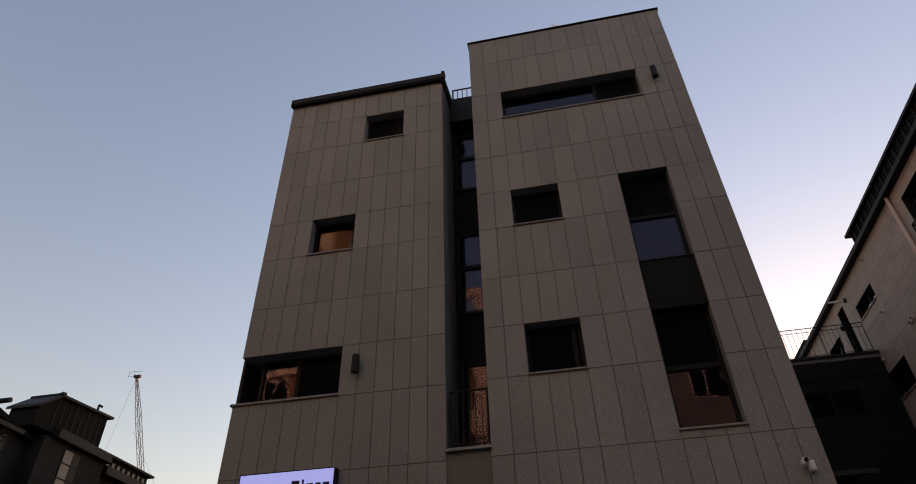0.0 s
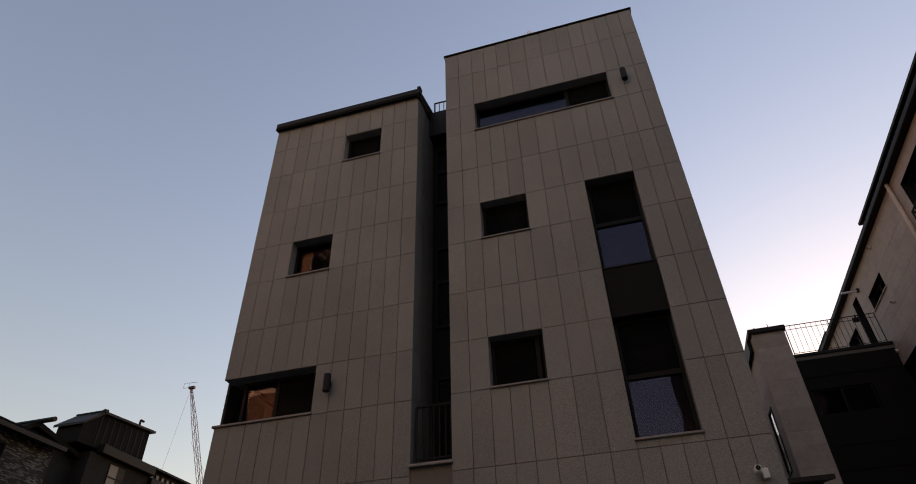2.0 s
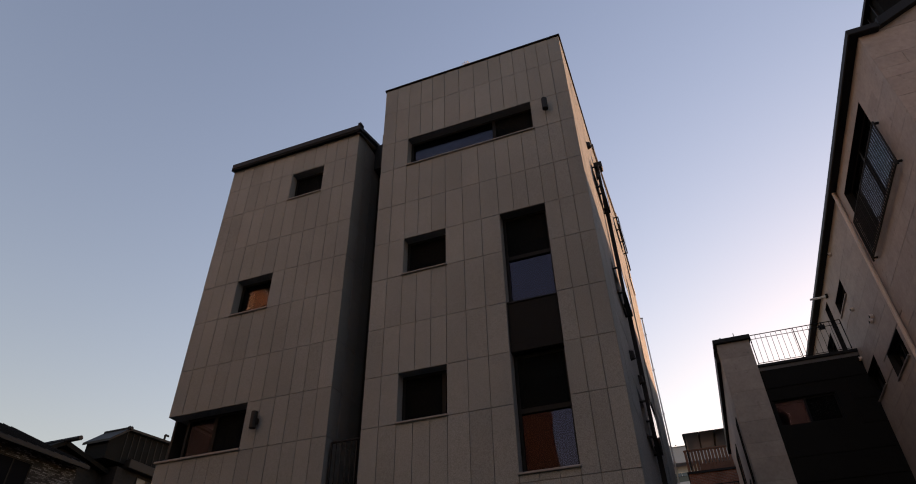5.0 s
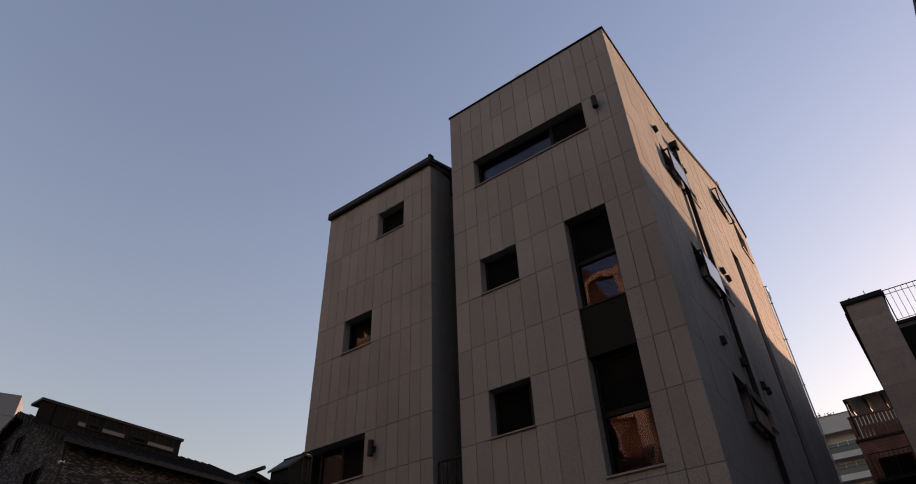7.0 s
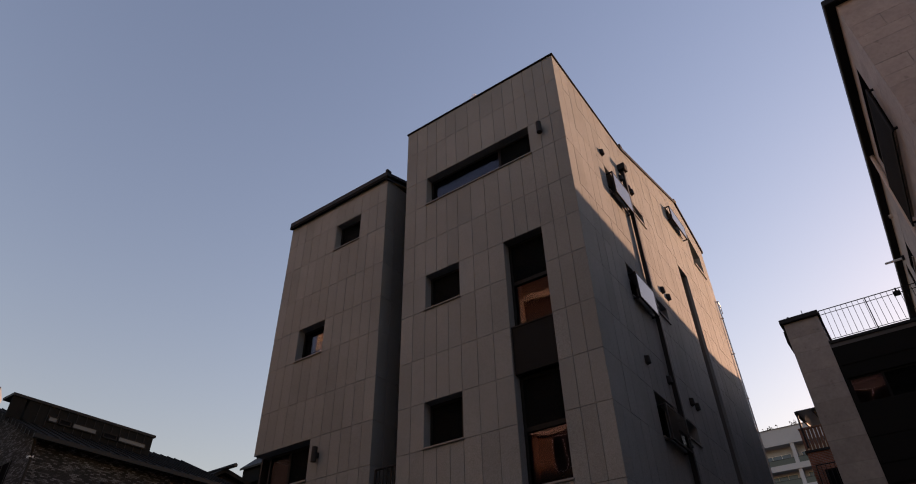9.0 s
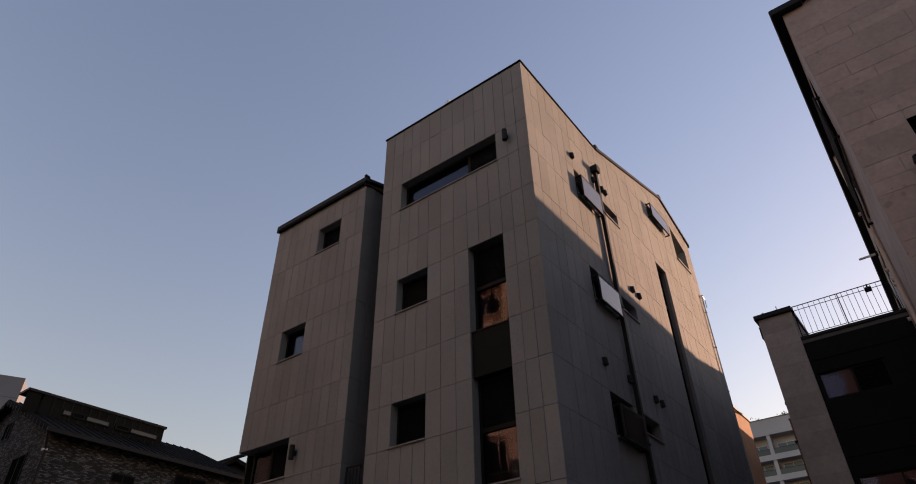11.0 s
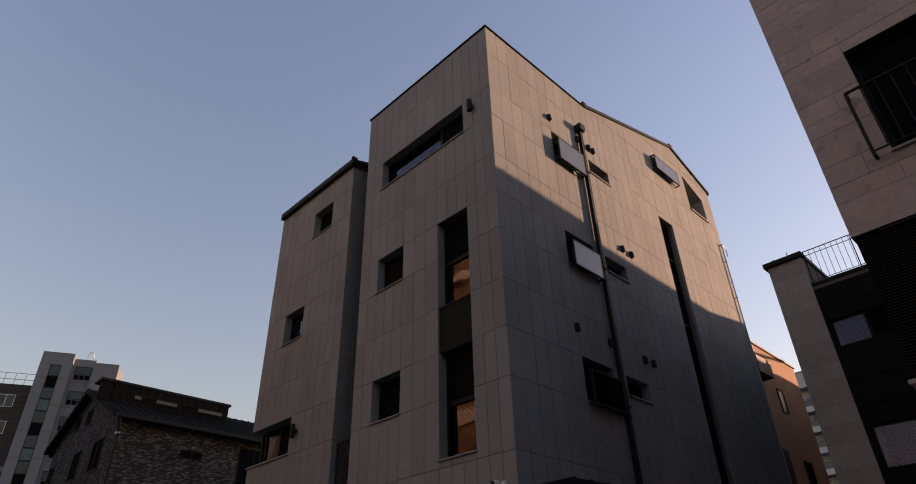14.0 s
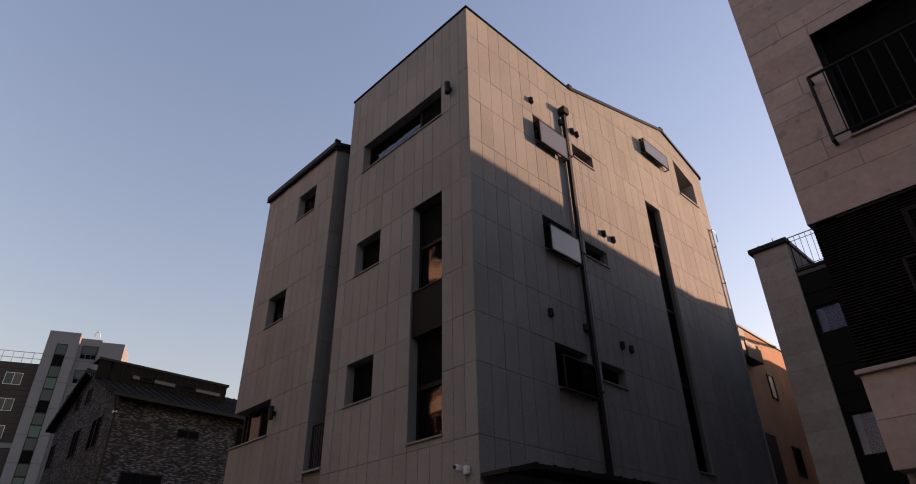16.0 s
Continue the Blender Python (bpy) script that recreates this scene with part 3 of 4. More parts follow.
for z in (13.25, 12.6, 11.3, 9.8, 8.3):
    part("conduit_clip", rods(((SX - 0.02, 20.22, z), (SX + 0.09, 20.22, z)), r=0.018), STEEL, conduit)
part("conduit_arm", rods(((SX + 0.05, 20.22, 13.25), (SX + 0.05, 20.5, 13.2)), ((SX + 0.05, 20.5, 13.2), (SX + 0.05, 20.5, 12.9))), STEEL, conduit)

# wall lamps: black up-and-down cylinders on a bracket
for x, z in ((-3.18, 6.56), (2.735, 12.39)):
    lamp = thing("wall_lamp", (x, FY - 0.1, z), "black cylinder wall lamp on the granite front", "wall lamp", "front wall lamps")
    bm = bmesh.new()
    rod(bm, (x, FY - 0.11, z - 0.15), (x, FY - 0.11, z + 0.15), 0.06, 16)
    part("tube", bm, BLACK, lamp)
    part("bracket", boxes((x - 0.03, x + 0.03, FY - 0.07, FY + 0.002, z - 0.05, z + 0.05)), BLACK, lamp)

# small aerial on the parapet
aerial = thing("roof_spotlight_cluster", (0.98, FY + 0.1, TOP_R + 0.05), "small metal aerial with short arms on the parapet", "aerial")
part("stem", rods(((0.98, FY + 0.1, TOP_R + 0.05), (0.98, FY + 0.1, TOP_R + 0.2)), r=0.012), STEEL, aerial)
for i in range(7):
    a = 2 * math.pi * i / 7
    tip = (0.98 + 0.075 * math.cos(a), FY + 0.1, TOP_R + 0.24 + 0.075 * math.sin(a))
    part("arm", rods(((0.98, FY + 0.1, TOP_R + 0.22), tip), r=0.006), STEEL, aerial)
    part("tip", bmesh_ball(tip, 0.018), WHITE, aerial)
part_stub = whole("roof_stub", rods(((-0.1, FY + 0.15, TOP_R + 0.04), (-0.1, FY + 0.15, TOP_R + 0.13)), r=0.02), STEEL, "short steel stub on the parapet coping", "roof fitting")

railing("roof_railing", (-1.68, 10.16), (-1.09, 10.16), 13.75, 14.42, 0.11, "black barred railing of a small roof terrace")
railing("balcony_railing", (-1.67, FY + 0.12), (-1.10, FY + 0.12), 5.07, 6.0, 0.1, "black barred railing across the narrow recess", rails=(0.05, 0.1))

# sign box and security camera
sign = thing("sign_box", (-4.07, FY - 0.1, 4.1), "lit lavender sign box with dark lettering on the front", "sign")
part("sign_case", soft(boxes((-4.82, -3.33, FY - 0.16, FY - 0.01, 4.12, 4.92))), BLACK, sign)
part("sign_face", boxes((-4.80, -3.35, FY - 0.166, FY - 0.161, 4.14, 4.90)), SIGN, sign)
for x0, x1, z0, z1 in ((-4.30, -4.27, 4.68, 4.74), (-3.98, -3.86, 4.60, 4.76), (-3.82, -3.79, 4.60, 4.77), (-3.75, -3.65, 4.60, 4.71), (-3.61, -3.53, 4.60, 4.71), (-3.50, -3.40, 4.56, 4.71)):
    part("letter_bar", soft(boxes((x0, x1, FY - 0.172, FY - 0.166, z0, z1)), 0.002), BLACK, sign)
cam_box = thing("security_camera", (2.95, FY - 0.1, 4.4), "small white security camera on the granite wall", "camera")
part("housing", soft(boxes((2.90, 2.98, FY - 0.20, FY - 0.06, 4.39, 4.48)), 0.015), WHITE, cam_box)
part("mount", soft(boxes((2.99, 3.07, FY - 0.08, FY + 0.0, 4.34, 4.47)), 0.01), WHITE, cam_box)
part("lens", rods(((2.94, FY - 0.215, 4.44), (2.94, FY - 0.20, 4.44)), r=0.03, sides=12), BLACK, cam_box)
awning = thing("side_awning", (SX + 0.5, 11.2, 4.3), "low dark metal awning along the side wall", "awning")
part("sheet", prism(bmesh.new(), [(9.1, 4.34), (9.7, 4.48), (13.4, 4.58), (13.4, 4.50), (9.7, 4.40), (9.1, 4.28)], "x", SX + 0.002, SX + 0.55), BLACK, awning)
for i in range(8):
    part("seam", boxes((SX + 0.002, SX + 0.55, 9.75 + i * 0.45, 9.78 + i * 0.45, 4.47 + i * 0.0122, 4.502 + i * 0.0122)), BLACK, awning)


# ---- the pink limestone building ----
# length past y 24.5 is unseen, added to shade the granite side wall
WX, SY, RB_TOP, RB_END = 8.45, 9.2, 11.94, 36.0
stone_house = thing("limestone_building", (11, 22, 0), "four-storey pink limestone building with black eaves", "building")
WINS_W = [(10.46, 13.3, 9.92, 11.55), (16.30, 17.58, 10.64, 11.10), (16.4, 17.7, 8.25, 9.0), (14.2, 15.5, 7.95, 8.57), (18.3, 18.8, 9.65, 11.58), (19.3, 20.4, 9.9, 11.1)]
WINS_SO = [(9.2, 11.3, 7.15, 8.82)]
LOW_CORNER = (SY, SY + 0.32, 0.0, 6.30)
ROWS_W = [3.5]
while ROWS_W[-1] < RB_TOP - 0.3:
    ROWS_W.append(ROWS_W[-1] + (0.52 if len(ROWS_W) % 2 else 0.33))
ROWS_W[-1] = RB_TOP
ROWS_SO = [6.30]
while ROWS_SO[-1] < RB_TOP - 0.3:
    ROWS_SO.append(ROWS_SO[-1] + (0.30, 0.46, 0.24)[len(ROWS_SO) % 3])
ROWS_SO[-1] = RB_TOP
wall_w = part("west_wall", bed("x", WX + 0.028, -1, [SY + 0.03, RB_END], [0, *ROWS_W], [*WINS_W, LOW_CORNER], 0.26), LIME_BED, stone_house)
wall_so = part("south_wall", bed("y", SY + 0.028, -1, [WX + 0.03, 14.0], ROWS_SO, WINS_SO, 0.26), LIME_BED, stone_house)
part("east_wall", boxes((13.75, 14.0, SY + 0.3, RB_END, 0, RB_TOP)), LIME_BED, stone_house)
part("rear_wall", boxes((WX + 0.3, 13.75, RB_END - 0.25, RB_END, 0, RB_TOP)), LIME_BED, stone_house)
part("overhang_soffit", boxes((WX + 0.3, 13.7, SY + 0.02, SY + 0.29, 6.27, 6.298)), BLACK, stone_house)
part("west_eave", soft(boxes((WX - 0.17, WX + 0.35, SY - 0.12, RB_END, RB_TOP - 0.02, RB_TOP + 0.14)), 0.02), BLACK, stone_house, "black metal eave")
part("gable_wall", prism(bmesh.new(), [(WX + 0.03, RB_TOP), (14.0, RB_TOP), (11.2, RB_TOP + 1.25)], "y", SY + 0.028, SY + 0.28), LIME_BED, stone_house)
part("south_verge", prism(bmesh.new(), [(WX + 0.36, RB_TOP + 0.02), (11.2, RB_TOP + 1.2), (14.0, RB_TOP + 0.0), (14.0, RB_TOP + 0.2), (11.2, RB_TOP + 1.4), (WX + 0.36, RB_TOP + 0.22)], "y", SY - 0.12, SY + 0.4), BLACK, stone_house, "deep black metal eave")
part("flat_roof", boxes((WX + 0.36, 13.74, SY + 0.4, RB_END - 0.3, RB_TOP - 0.1, RB_TOP)), ROOF, stone_house)
attic = part("attic", boxes((WX + 1.12, 12.5, SY + 0.9, 18.2, RB_TOP - 0.02, RB_TOP + 2.04)), ROOF, stone_house, "black seamed metal attic set back from the eave")
part("attic_cap", soft(boxes((WX + 1.0, 12.6, SY + 0.8, 18.36, RB_TOP + 2.041, RB_TOP + 2.14)), 0.01), BLACK, attic)
for i in range(22):
    part("seam", boxes((WX + 1.08, WX + 1.12, 10.3 + i * 0.36, 10.33 + i * 0.36, RB_TOP - 0.02, RB_TOP + 2.04)), BLACK, attic)
# unseen roof block, added to step the shadow edge on the side wall
part("upstand_rise", boxes((WX + 0.1, 12.5, 22.3, 25.4, RB_TOP + 0.141, RB_TOP + 0.61)), ROOF, stone_house)

for u0, u1, z0, z1 in WINS_W:
    window(stone_house, "x", WX, -1, u0, u1, z0, z1, deep=0.14, bars=((u0 + u1) / 2,) if u1 - u0 > 1 else (), name="door" if u1 - u0 < 1 else "window", sill_mat=LIME, sill=u1 - u0 > 1)
    lining_b = boxes((WX + 0.004, WX + 0.14, u0 - 0.02, u0 + 0.001, z0, z1), (WX + 0.004, WX + 0.14, u1 - 0.001, u1 + 0.02, z0, z1), (WX + 0.004, WX + 0.14, u0 - 0.02, u1 + 0.02, z1 - 0.001, z1 + 0.02))
    part("reveal", lining_b, BLACK, stone_house)
for u0, u1, z0, z1 in WINS_SO:
    window(stone_house, "y", SY, -1, u0, u1, z0, z1, deep=0.14, bars=((u0 + u1) / 2 + 0.1,), sill_mat=LIME, screens=((0, 0), (1, 0)))
    part("reveal", boxes((u0 - 0.02, u0 + 0.001, SY + 0.004, SY + 0.14, z0, z1), (u1 - 0.001, u1 + 0.02, SY + 0.004, SY + 0.14, z0, z1), (u0 - 0.02, u1 + 0.02, SY + 0.004, SY + 0.14, z1 - 0.001, z1 + 0.02)), BLACK, stone_house)

# louvred storey and the stone band below
part("louvre_backing", boxes((WX + 0.06, 13.7, SY + 0.10, SY + 0.3, 4.57, 6.27)), BLACK, stone_house)
for i in range(48):
    z = 4.64 + i * 0.034
    part("louvre", boxes((WX + 0.03, 13.6, SY + 0.05, SY + 0.10, z, z + 0.016)), DARK_TILE, stone_house)
window(stone_house, "y", SY, -1, 9.32, 11.0, 4.9, 6.12, deep=0.04, bars=(10.1,), sill=False, room=0)
railing("window_guard", (9.2, SY - 0.14), (11.0, SY - 0.14), 4.60, 5.5, 0.11, "black barred guard before a dark window", r=0.007)
band = part("stone_band", boxes((WX + 0.03, 13.7, SY + 0.028, SY + 0.3, 3.62, 4.53)), LIME_BED, stone_house)
part("band_coping", soft(boxes((WX - 0.03, 13.7, SY - 0.04, SY + 0.3, 4.53, 4.58))), LIME, stone_house)
part("band_soffit", boxes((WX + 0.3, 13.7, SY + 0.02, 15.0, 3.55, 3.615)), BLACK, stone_house)
part("pilotis_wall", boxes((WX + 0.9, 13.7, 11.0, 11.2, 0, 3.45)), DARK_TILE, stone_house)

railing("window_guard", (9.03, SY - 0.15), (11.5, SY - 0.15), 7.10, 8.09, 0.16, "black barred guard before a window in limestone", r=0.008)
for z in (7.12, 8.06):
    whole("guard_arm", boxes((9.01, 9.05, SY - 0.15, SY + 0.01, z, z + 0.03)), BLACK, "short black bracket holding a window guard", "bracket")
railing("window_guard", (WX - 0.09, 10.2), (WX - 0.09, 13.3), 9.70, 10.75, 0.09, "black barred guard before a wide window", r=0.014)
for y in (10.22, 13.28):
    for z in (9.75, 10.7):
        whole("guard_arm", boxes((WX - 0.09, WX + 0.01, y - 0.02, y + 0.02, z, z + 0.03)), BLACK, "short black bracket holding a window guard", "bracket")
pipe2 = part("downpipe", rods(((WX - 0.05, 13.72, 3.6), (WX - 0.05, 13.72, RB_TOP)), r=0.045, sides=12), CREAM, stone_house, "cream round downpipe")
for y, z in ((16.06, 11.72), (16.31, 10.2), (15.2, 9.4), (15.36, 9.35), (17.4, 9.37), (17.55, 9.42)):
    v = part("wall_vent", rods(((WX - 0.07, y, z), (WX + 0.01, y, z)), r=0.05, sides=12), CREAM, stone_house, "small round wall vent")
    part("vent_rim", rods(((WX - 0.078, y, z), (WX - 0.07, y, z)), r=0.036, sides=12), BLACK, v)
tube = thing("tube_lamp", (WX - 0.3, 17.95, 11.55), "bare white tube lamp on a wall bracket above a terrace", "lamp")
part("tube", rods(((WX - 0.05, 17.95, 11.55), (WX - 0.45, 18.0, 11.57)), r=0.03), WHITE, tube)
part("bracket", boxes((WX - 0.06, WX + 0.002, 17.9, 18.0, 11.51, 11.61)), BLACK, tube)

# ---- the low wing with its terrace ----
wing = thing("terrace_wing", (6.8, 20, 0), "dark-clad wing with a stone pier and roof terrace", "building wing")
PX0, PX1, PY, PZ = 5.20, 6.05, 17.45, 10.45
WINS_D = [(6.12, 7.6, 7.98, 8.67), (6.14, 7.9, 5.25, 6.17)]
front_d = part("dark_wall", bed("y", PY + 0.05, -1, [PX1, WX], [0, 4, 9.6], WINS_D, 0.25), DARK_TILE, wing, "dark brown clad wall")
for z in [0.6 + 0.6 * i for i in range(15)]:
    part("cladding_strip", boxes((PX1 + 0.01, 6.1, PY + 0.03, PY + 0.05, z, z + 0.58)), DARK_TILE, front_d)
    hole = [h for h in WINS_D if h[2] < z + 0.58 and h[3] > z]
    part("cladding_strip", boxes((7.92 if hole else 6.105, WX - 0.01, PY + 0.03, PY + 0.05, z, z + 0.58)), DARK_TILE, front_d)
for h in WINS_D:
    window(wing, "y", PY + 0.05, -1, *h, deep=0.06, bars=((h[0] + h[1]) / 2,), sill=False, screens=((1, 0),) if h[2] > 7 else (), bar=0.045)
part("terrace_slab", boxes((PX1, WX, PY + 0.02, 27.0, 9.5, 9.62)), GREYCONC, wing)
part("terrace_edge", soft(boxes((PX1, WX - 0.003, PY - 0.02, PY + 0.3, 9.60, 9.68))), BLACK, wing, "black metal roof edge")
pier = part("stone_pier", boxes((PX0 + 0.028, PX1, PY + 0.028, 26.0, 0, PZ)), LIME_BED, wing, "pink limestone pier")
part("pier_coping", soft(boxes((PX0 - 0.08, PX1 + 0.04, PY - 0.08, 26.1, PZ, PZ + 0.13)), 0.01), BLACK, wing, "black metal coping")
part("west_fascia", soft(boxes((PX0 - 0.10, PX0 + 0.02, PY + 0.4, 26.1, PZ - 0.35, PZ))), BLACK, wing)
for y0, y1, z0, z1 in ((18.1, 18.7, 6.9, 8.6), (19.6, 20.4, 5.8, 7.4), (21.5, 22.9, 7.6, 9.0)):
    window(wing, "x", PX0, -1, y0, y1, z0, z1, deep=-0.02, sill=False, room=0)
for x, h in ((5.35, 0.12), (5.72, 0.2)):
    whole("roof_stub", rods(((x, 17.6, PZ + 0.12), (x, 17.6, PZ + 0.13 + h)), r=0.03 if h < 0.15 else 0.012), STEEL, "short steel stub on the pier coping", "roof fitting")
railing("terrace_railing", (6.10, PY + 0.06), (8.36, PY + 0.06), 9.66, 10.58, 0.13, "black barred railing round a roof terrace", r=0.006, rails=(0.08, 0.80), post=0.013)
for x in (7.2,):
    whole("railing_post", rods(((x, PY + 0.06, 9.66), (x, PY + 0.06, 10.58)), r=0.012), BLACK, "black steel railing post on the terrace edge", "post")
flood = thing("flood_lamp", (7.9, PY + 0.1, 10.5), "small black flood lamp clamped on the terrace railing", "lamp")
part("head", soft(boxes((7.82, 7.98, PY + 0.08, PY + 0.16, 10.42, 10.54)), 0.01), BLACK, flood)
part("clamp", boxes((7.88, 7.92, PY + 0.05, PY + 0.09, 10.40, 10.60)), BLACK, flood)


# ---- houses in the distance ----
def plain_window(parent, axis, plane, out, u0, u1, z0, z1, frame_mat=None, glass=None, bars=0):
    """A far window: a frame proud of the wall and a pane within it."""
    f = 0.05
    def slab(bm, a, b, c, d, p, q):
        return box(bm, min(p, q), max(p, q), a, b, c, d) if axis == "x" else box(bm, a, b, min(p, q), max(p, q), c, d)
    bm = bmesh.new()
    p, q = plane - out * 0.02, plane + out * 0.04
    slab(bm, u0, u0 + f, z0, z1, p, q), slab(bm, u1 - f, u1, z0, z1, p, q), slab(bm, u0 + f, u1 - f, z0, z0 + f, p, q), slab(bm, u0 + f, u1 - f, z1 - f, z1, p, q)
    for i in range(bars):
        u = u0 + (u1 - u0) * (i + 1) / (bars + 1)
        slab(bm, u - f / 2, u + f / 2, z0 + f, z1 - f, p, q - out * 0.005)
    w = part("window", bm, frame_mat or ALU, parent)
    part("pane", slab(bmesh.new(), u0 + f, u1 - f, z0 + f, z1 - f, plane + out * 0.006, plane + out * 0.016), glass or PANE_DARK, w)


PANE_DARK = material("dark_pane", (0.007, 0.0075, 0.009), 1.0, shine=0.0, spread=0, grain_amount=0, stain_amount=0.05, bump=0)
PANE_TEAL = material("teal_pane", (0.015, 0.034, 0.036), 0.3, spread=0, grain_amount=0, stain_amount=0.1, bump=0)
PANE_GREEN = material("green_pane", (0.03, 0.085, 0.08), 0.3, spread=0, grain_amount=0, stain_amount=0.1, bump=0)
PANE_BLUE = material("blue_pane", (0.05, 0.095, 0.15), 0.3, spread=0, grain_amount=0, stain_amount=0.1, bump=0)
PANE_PALE = material("pale_pane", (0.055, 0.057, 0.062), 0.4, spread=0, grain_amount=0, stain_amount=0.1, bump=0)

# dark brick gabled house
brick = thing("brick_house", (-28.5, 16, 0), "dark brick house with a gabled black metal roof", "house")
HX, HX2, HY, HY2, EAVE, HR = -22.3, -32.7, 11.0, 21.0, 11.95, 14.55
mid = -28.0
part("wall", prism(bmesh.new(), [(HX, 0), (HX, EAVE), (mid, HR - 0.25), (HX2, HR - 0.25 - (HR - 0.25 - EAVE) * (mid - HX2) / (HX - mid)), (HX2, 0)], "y", HY, HY2), BRICK_DARK, brick)
sl = (HR - EAVE - 0.1) / (HX - mid)
for sgn in (1, -1):
    run = (HX - mid if sgn > 0 else mid - HX2) + 0.5
    e, ez = mid + sgn * run, HR - sl * run
    slope_part = part("roof", prism(bmesh.new(), [(mid, HR), (e, ez), (e, ez - 0.22), (mid, HR - 0.22)], "y", HY - 0.4, HY2 + 0.1), ROOF, brick)
    if sgn > 0:
        for i in range(24):
            y = HY - 0.35 + i * 0.45
            part("roof_seam", prism(bmesh.new(), [(mid, HR + 0.045), (e, ez + 0.045), (e, ez - 0.01), (mid, HR - 0.01)], "y", y, y + 0.035), ROOF, slope_part)
        part("gutter", boxes((e - 0.02, e + 0.12, HY - 0.4, HY2 + 0.1, ez - 0.22, ez - 0.05)), BLACK, brick)
for i in range(24):
    x = mid + (i - 10.5) * 0.46
    z = HR - 0.24 - sl * abs(x - mid)
    part("verge_slat", boxes((x - 0.03, x + 0.03, HY - 0.42, HY - 0.401, z - 0.06, z + 0.24)), BLACK, brick)
DX = -25.0
dorm = part("dormer", boxes((mid + 0.3, DX, 11.1, 17.35, 12.9, 14.2)), ROOF, brick, "long black metal dormer")
part("dormer_roof", boxes((DX - 1.0, DX + 0.06, 10.35, 17.45, 14.201, 14.32)), BLACK, dorm)
part("terrace_screen", boxes((DX - 0.10, DX - 0.02, 10.4, 11.0, 13.2, 14.2)), ROOF, dorm, "dark panel at the end of the dormer")
for i in range(13):
    y = 11.6 + i * 0.44
    part("dormer_seam", boxes((DX, DX + 0.028, y, y + 0.03, 13.0, 14.19)), BLACK, dorm)
for y0, y1, pane_kind in ((12.1, 12.55, PANE_PALE), (12.6, 13.18, PANE_DARK), (13.24, 14.44, PANE_PALE), (14.76, 15.48, PANE_DARK), (15.54, 17.05, PANE_PALE)):
    plain_window(dorm, "x", DX + 0.035, 1, y0, y1, 13.5, 13.78, ALU, pane_kind)
spout = part("downpipe", rods(((HX + 0.09, HY - 0.02, 3), (HX + 0.09, HY - 0.02, EAVE - 1.0)), ((HX + 0.09, HY - 0.02, EAVE - 1.0), (HX + 0.42, HY - 0.25, EAVE - 0.35)), r=0.06), BLACK, brick, "black round downpipe with a bend under the eave")
part("pipe_clip", boxes((HX - 0.12, HX + 0.17, HY - 0.10, HY + 0.05, EAVE - 0.98, EAVE - 0.90)), STEEL, spout)
for y0, y1, z0, z1 in ((14.06, 15.16, 10.32, 10.74), (17.1, 18.8, 9.3, 11.3), (11.9, 13.8, 7.2, 8.45)):
    plain_window(brick, "x", HX, 1, y0, y1, z0, z1, bars=1)
for x0, x1, z0, z1 in ((-25.45, -24.0, 9.7, 11.23), (-28.4, -27.3, 9.75, 11.23), (-32.4, -31.5, 9.8, 11.2), (-28.0, -27.2, 12.5, 13.4), (-29.8, -29.0, 12.5, 13.4), (-25.4, -24.0, 6.6, 7.9)):
    plain_window(brick, "y", HY, -1, x0, x1, z0, z1, bars=1)
for y in (15.9, 16.2, 16.5):
    part("wall_vent", rods(((HX, y, 8.75), (HX + 0.1, y, 8.75)), r=0.06), BLACK, brick)
for y, h in ((19.2, 0.5), (19.5, 0.4), (19.8, 0.5)):
    bm = rods(((-24.2, y, 12.3), (-24.2, y, 12.3 + h)), ((-24.2, y, 12.3 + h), (-24.2, y + 0.25, 12.3 + h)), r=0.06)
    part("roof_vent_pipe", bm, BLACK, brick)

# second dark brick house with a roof lantern
house_b = thing("rendered_house", (-28, 27.5, 0), "dark rendered house with a black seamed roof lantern", "house")
GX = -24.4
part("wall", boxes((-33, GX, 24.9, 29.2, 0, 13.25)), DARK_RENDER, house_b)
part("wall", boxes((-33, GX - 0.3, 29.2, 33.2, 0, 12.9)), DARK_RENDER, house_b)
part("wall", prism(bmesh.new(), [(21.0, 0), (21.0, 12.7), (22.2, 13.45), (24.9, 12.9), (24.9, 0)], "x", -33, GX - 0.9), DARK_RENDER, house_b)
part("roof", prism(bmesh.new(), [(20.6, 12.8), (22.0, 13.75), (25.6, 12.95), (25.6, 12.75), (22.0, 13.5), (20.6, 12.6)], "x", -33.2, GX - 0.5), ROOF, house_b)
part("eave", soft(boxes((-33.2, GX + 0.35, 25.3, 29.3, 13.25, 13.72)), 0.03), BLACK, house_b)
lant = part("lantern", prism(bmesh.new(), [(23.9, 13.4), (23.9, 14.35), (24.9, 15.15), (28.4, 15.42), (28.4, 13.6)], "x", -25.9, GX), ROOF, house_b, "black seamed metal roof lantern")
part("lantern_roof", prism(bmesh.new(), [(23.75, 14.35), (24.85, 15.25), (28.65, 15.55), (28.65, 15.43), (24.9, 15.13), (23.75, 14.22)], "x", -26.05, GX + 0.2), BLACK, lant)
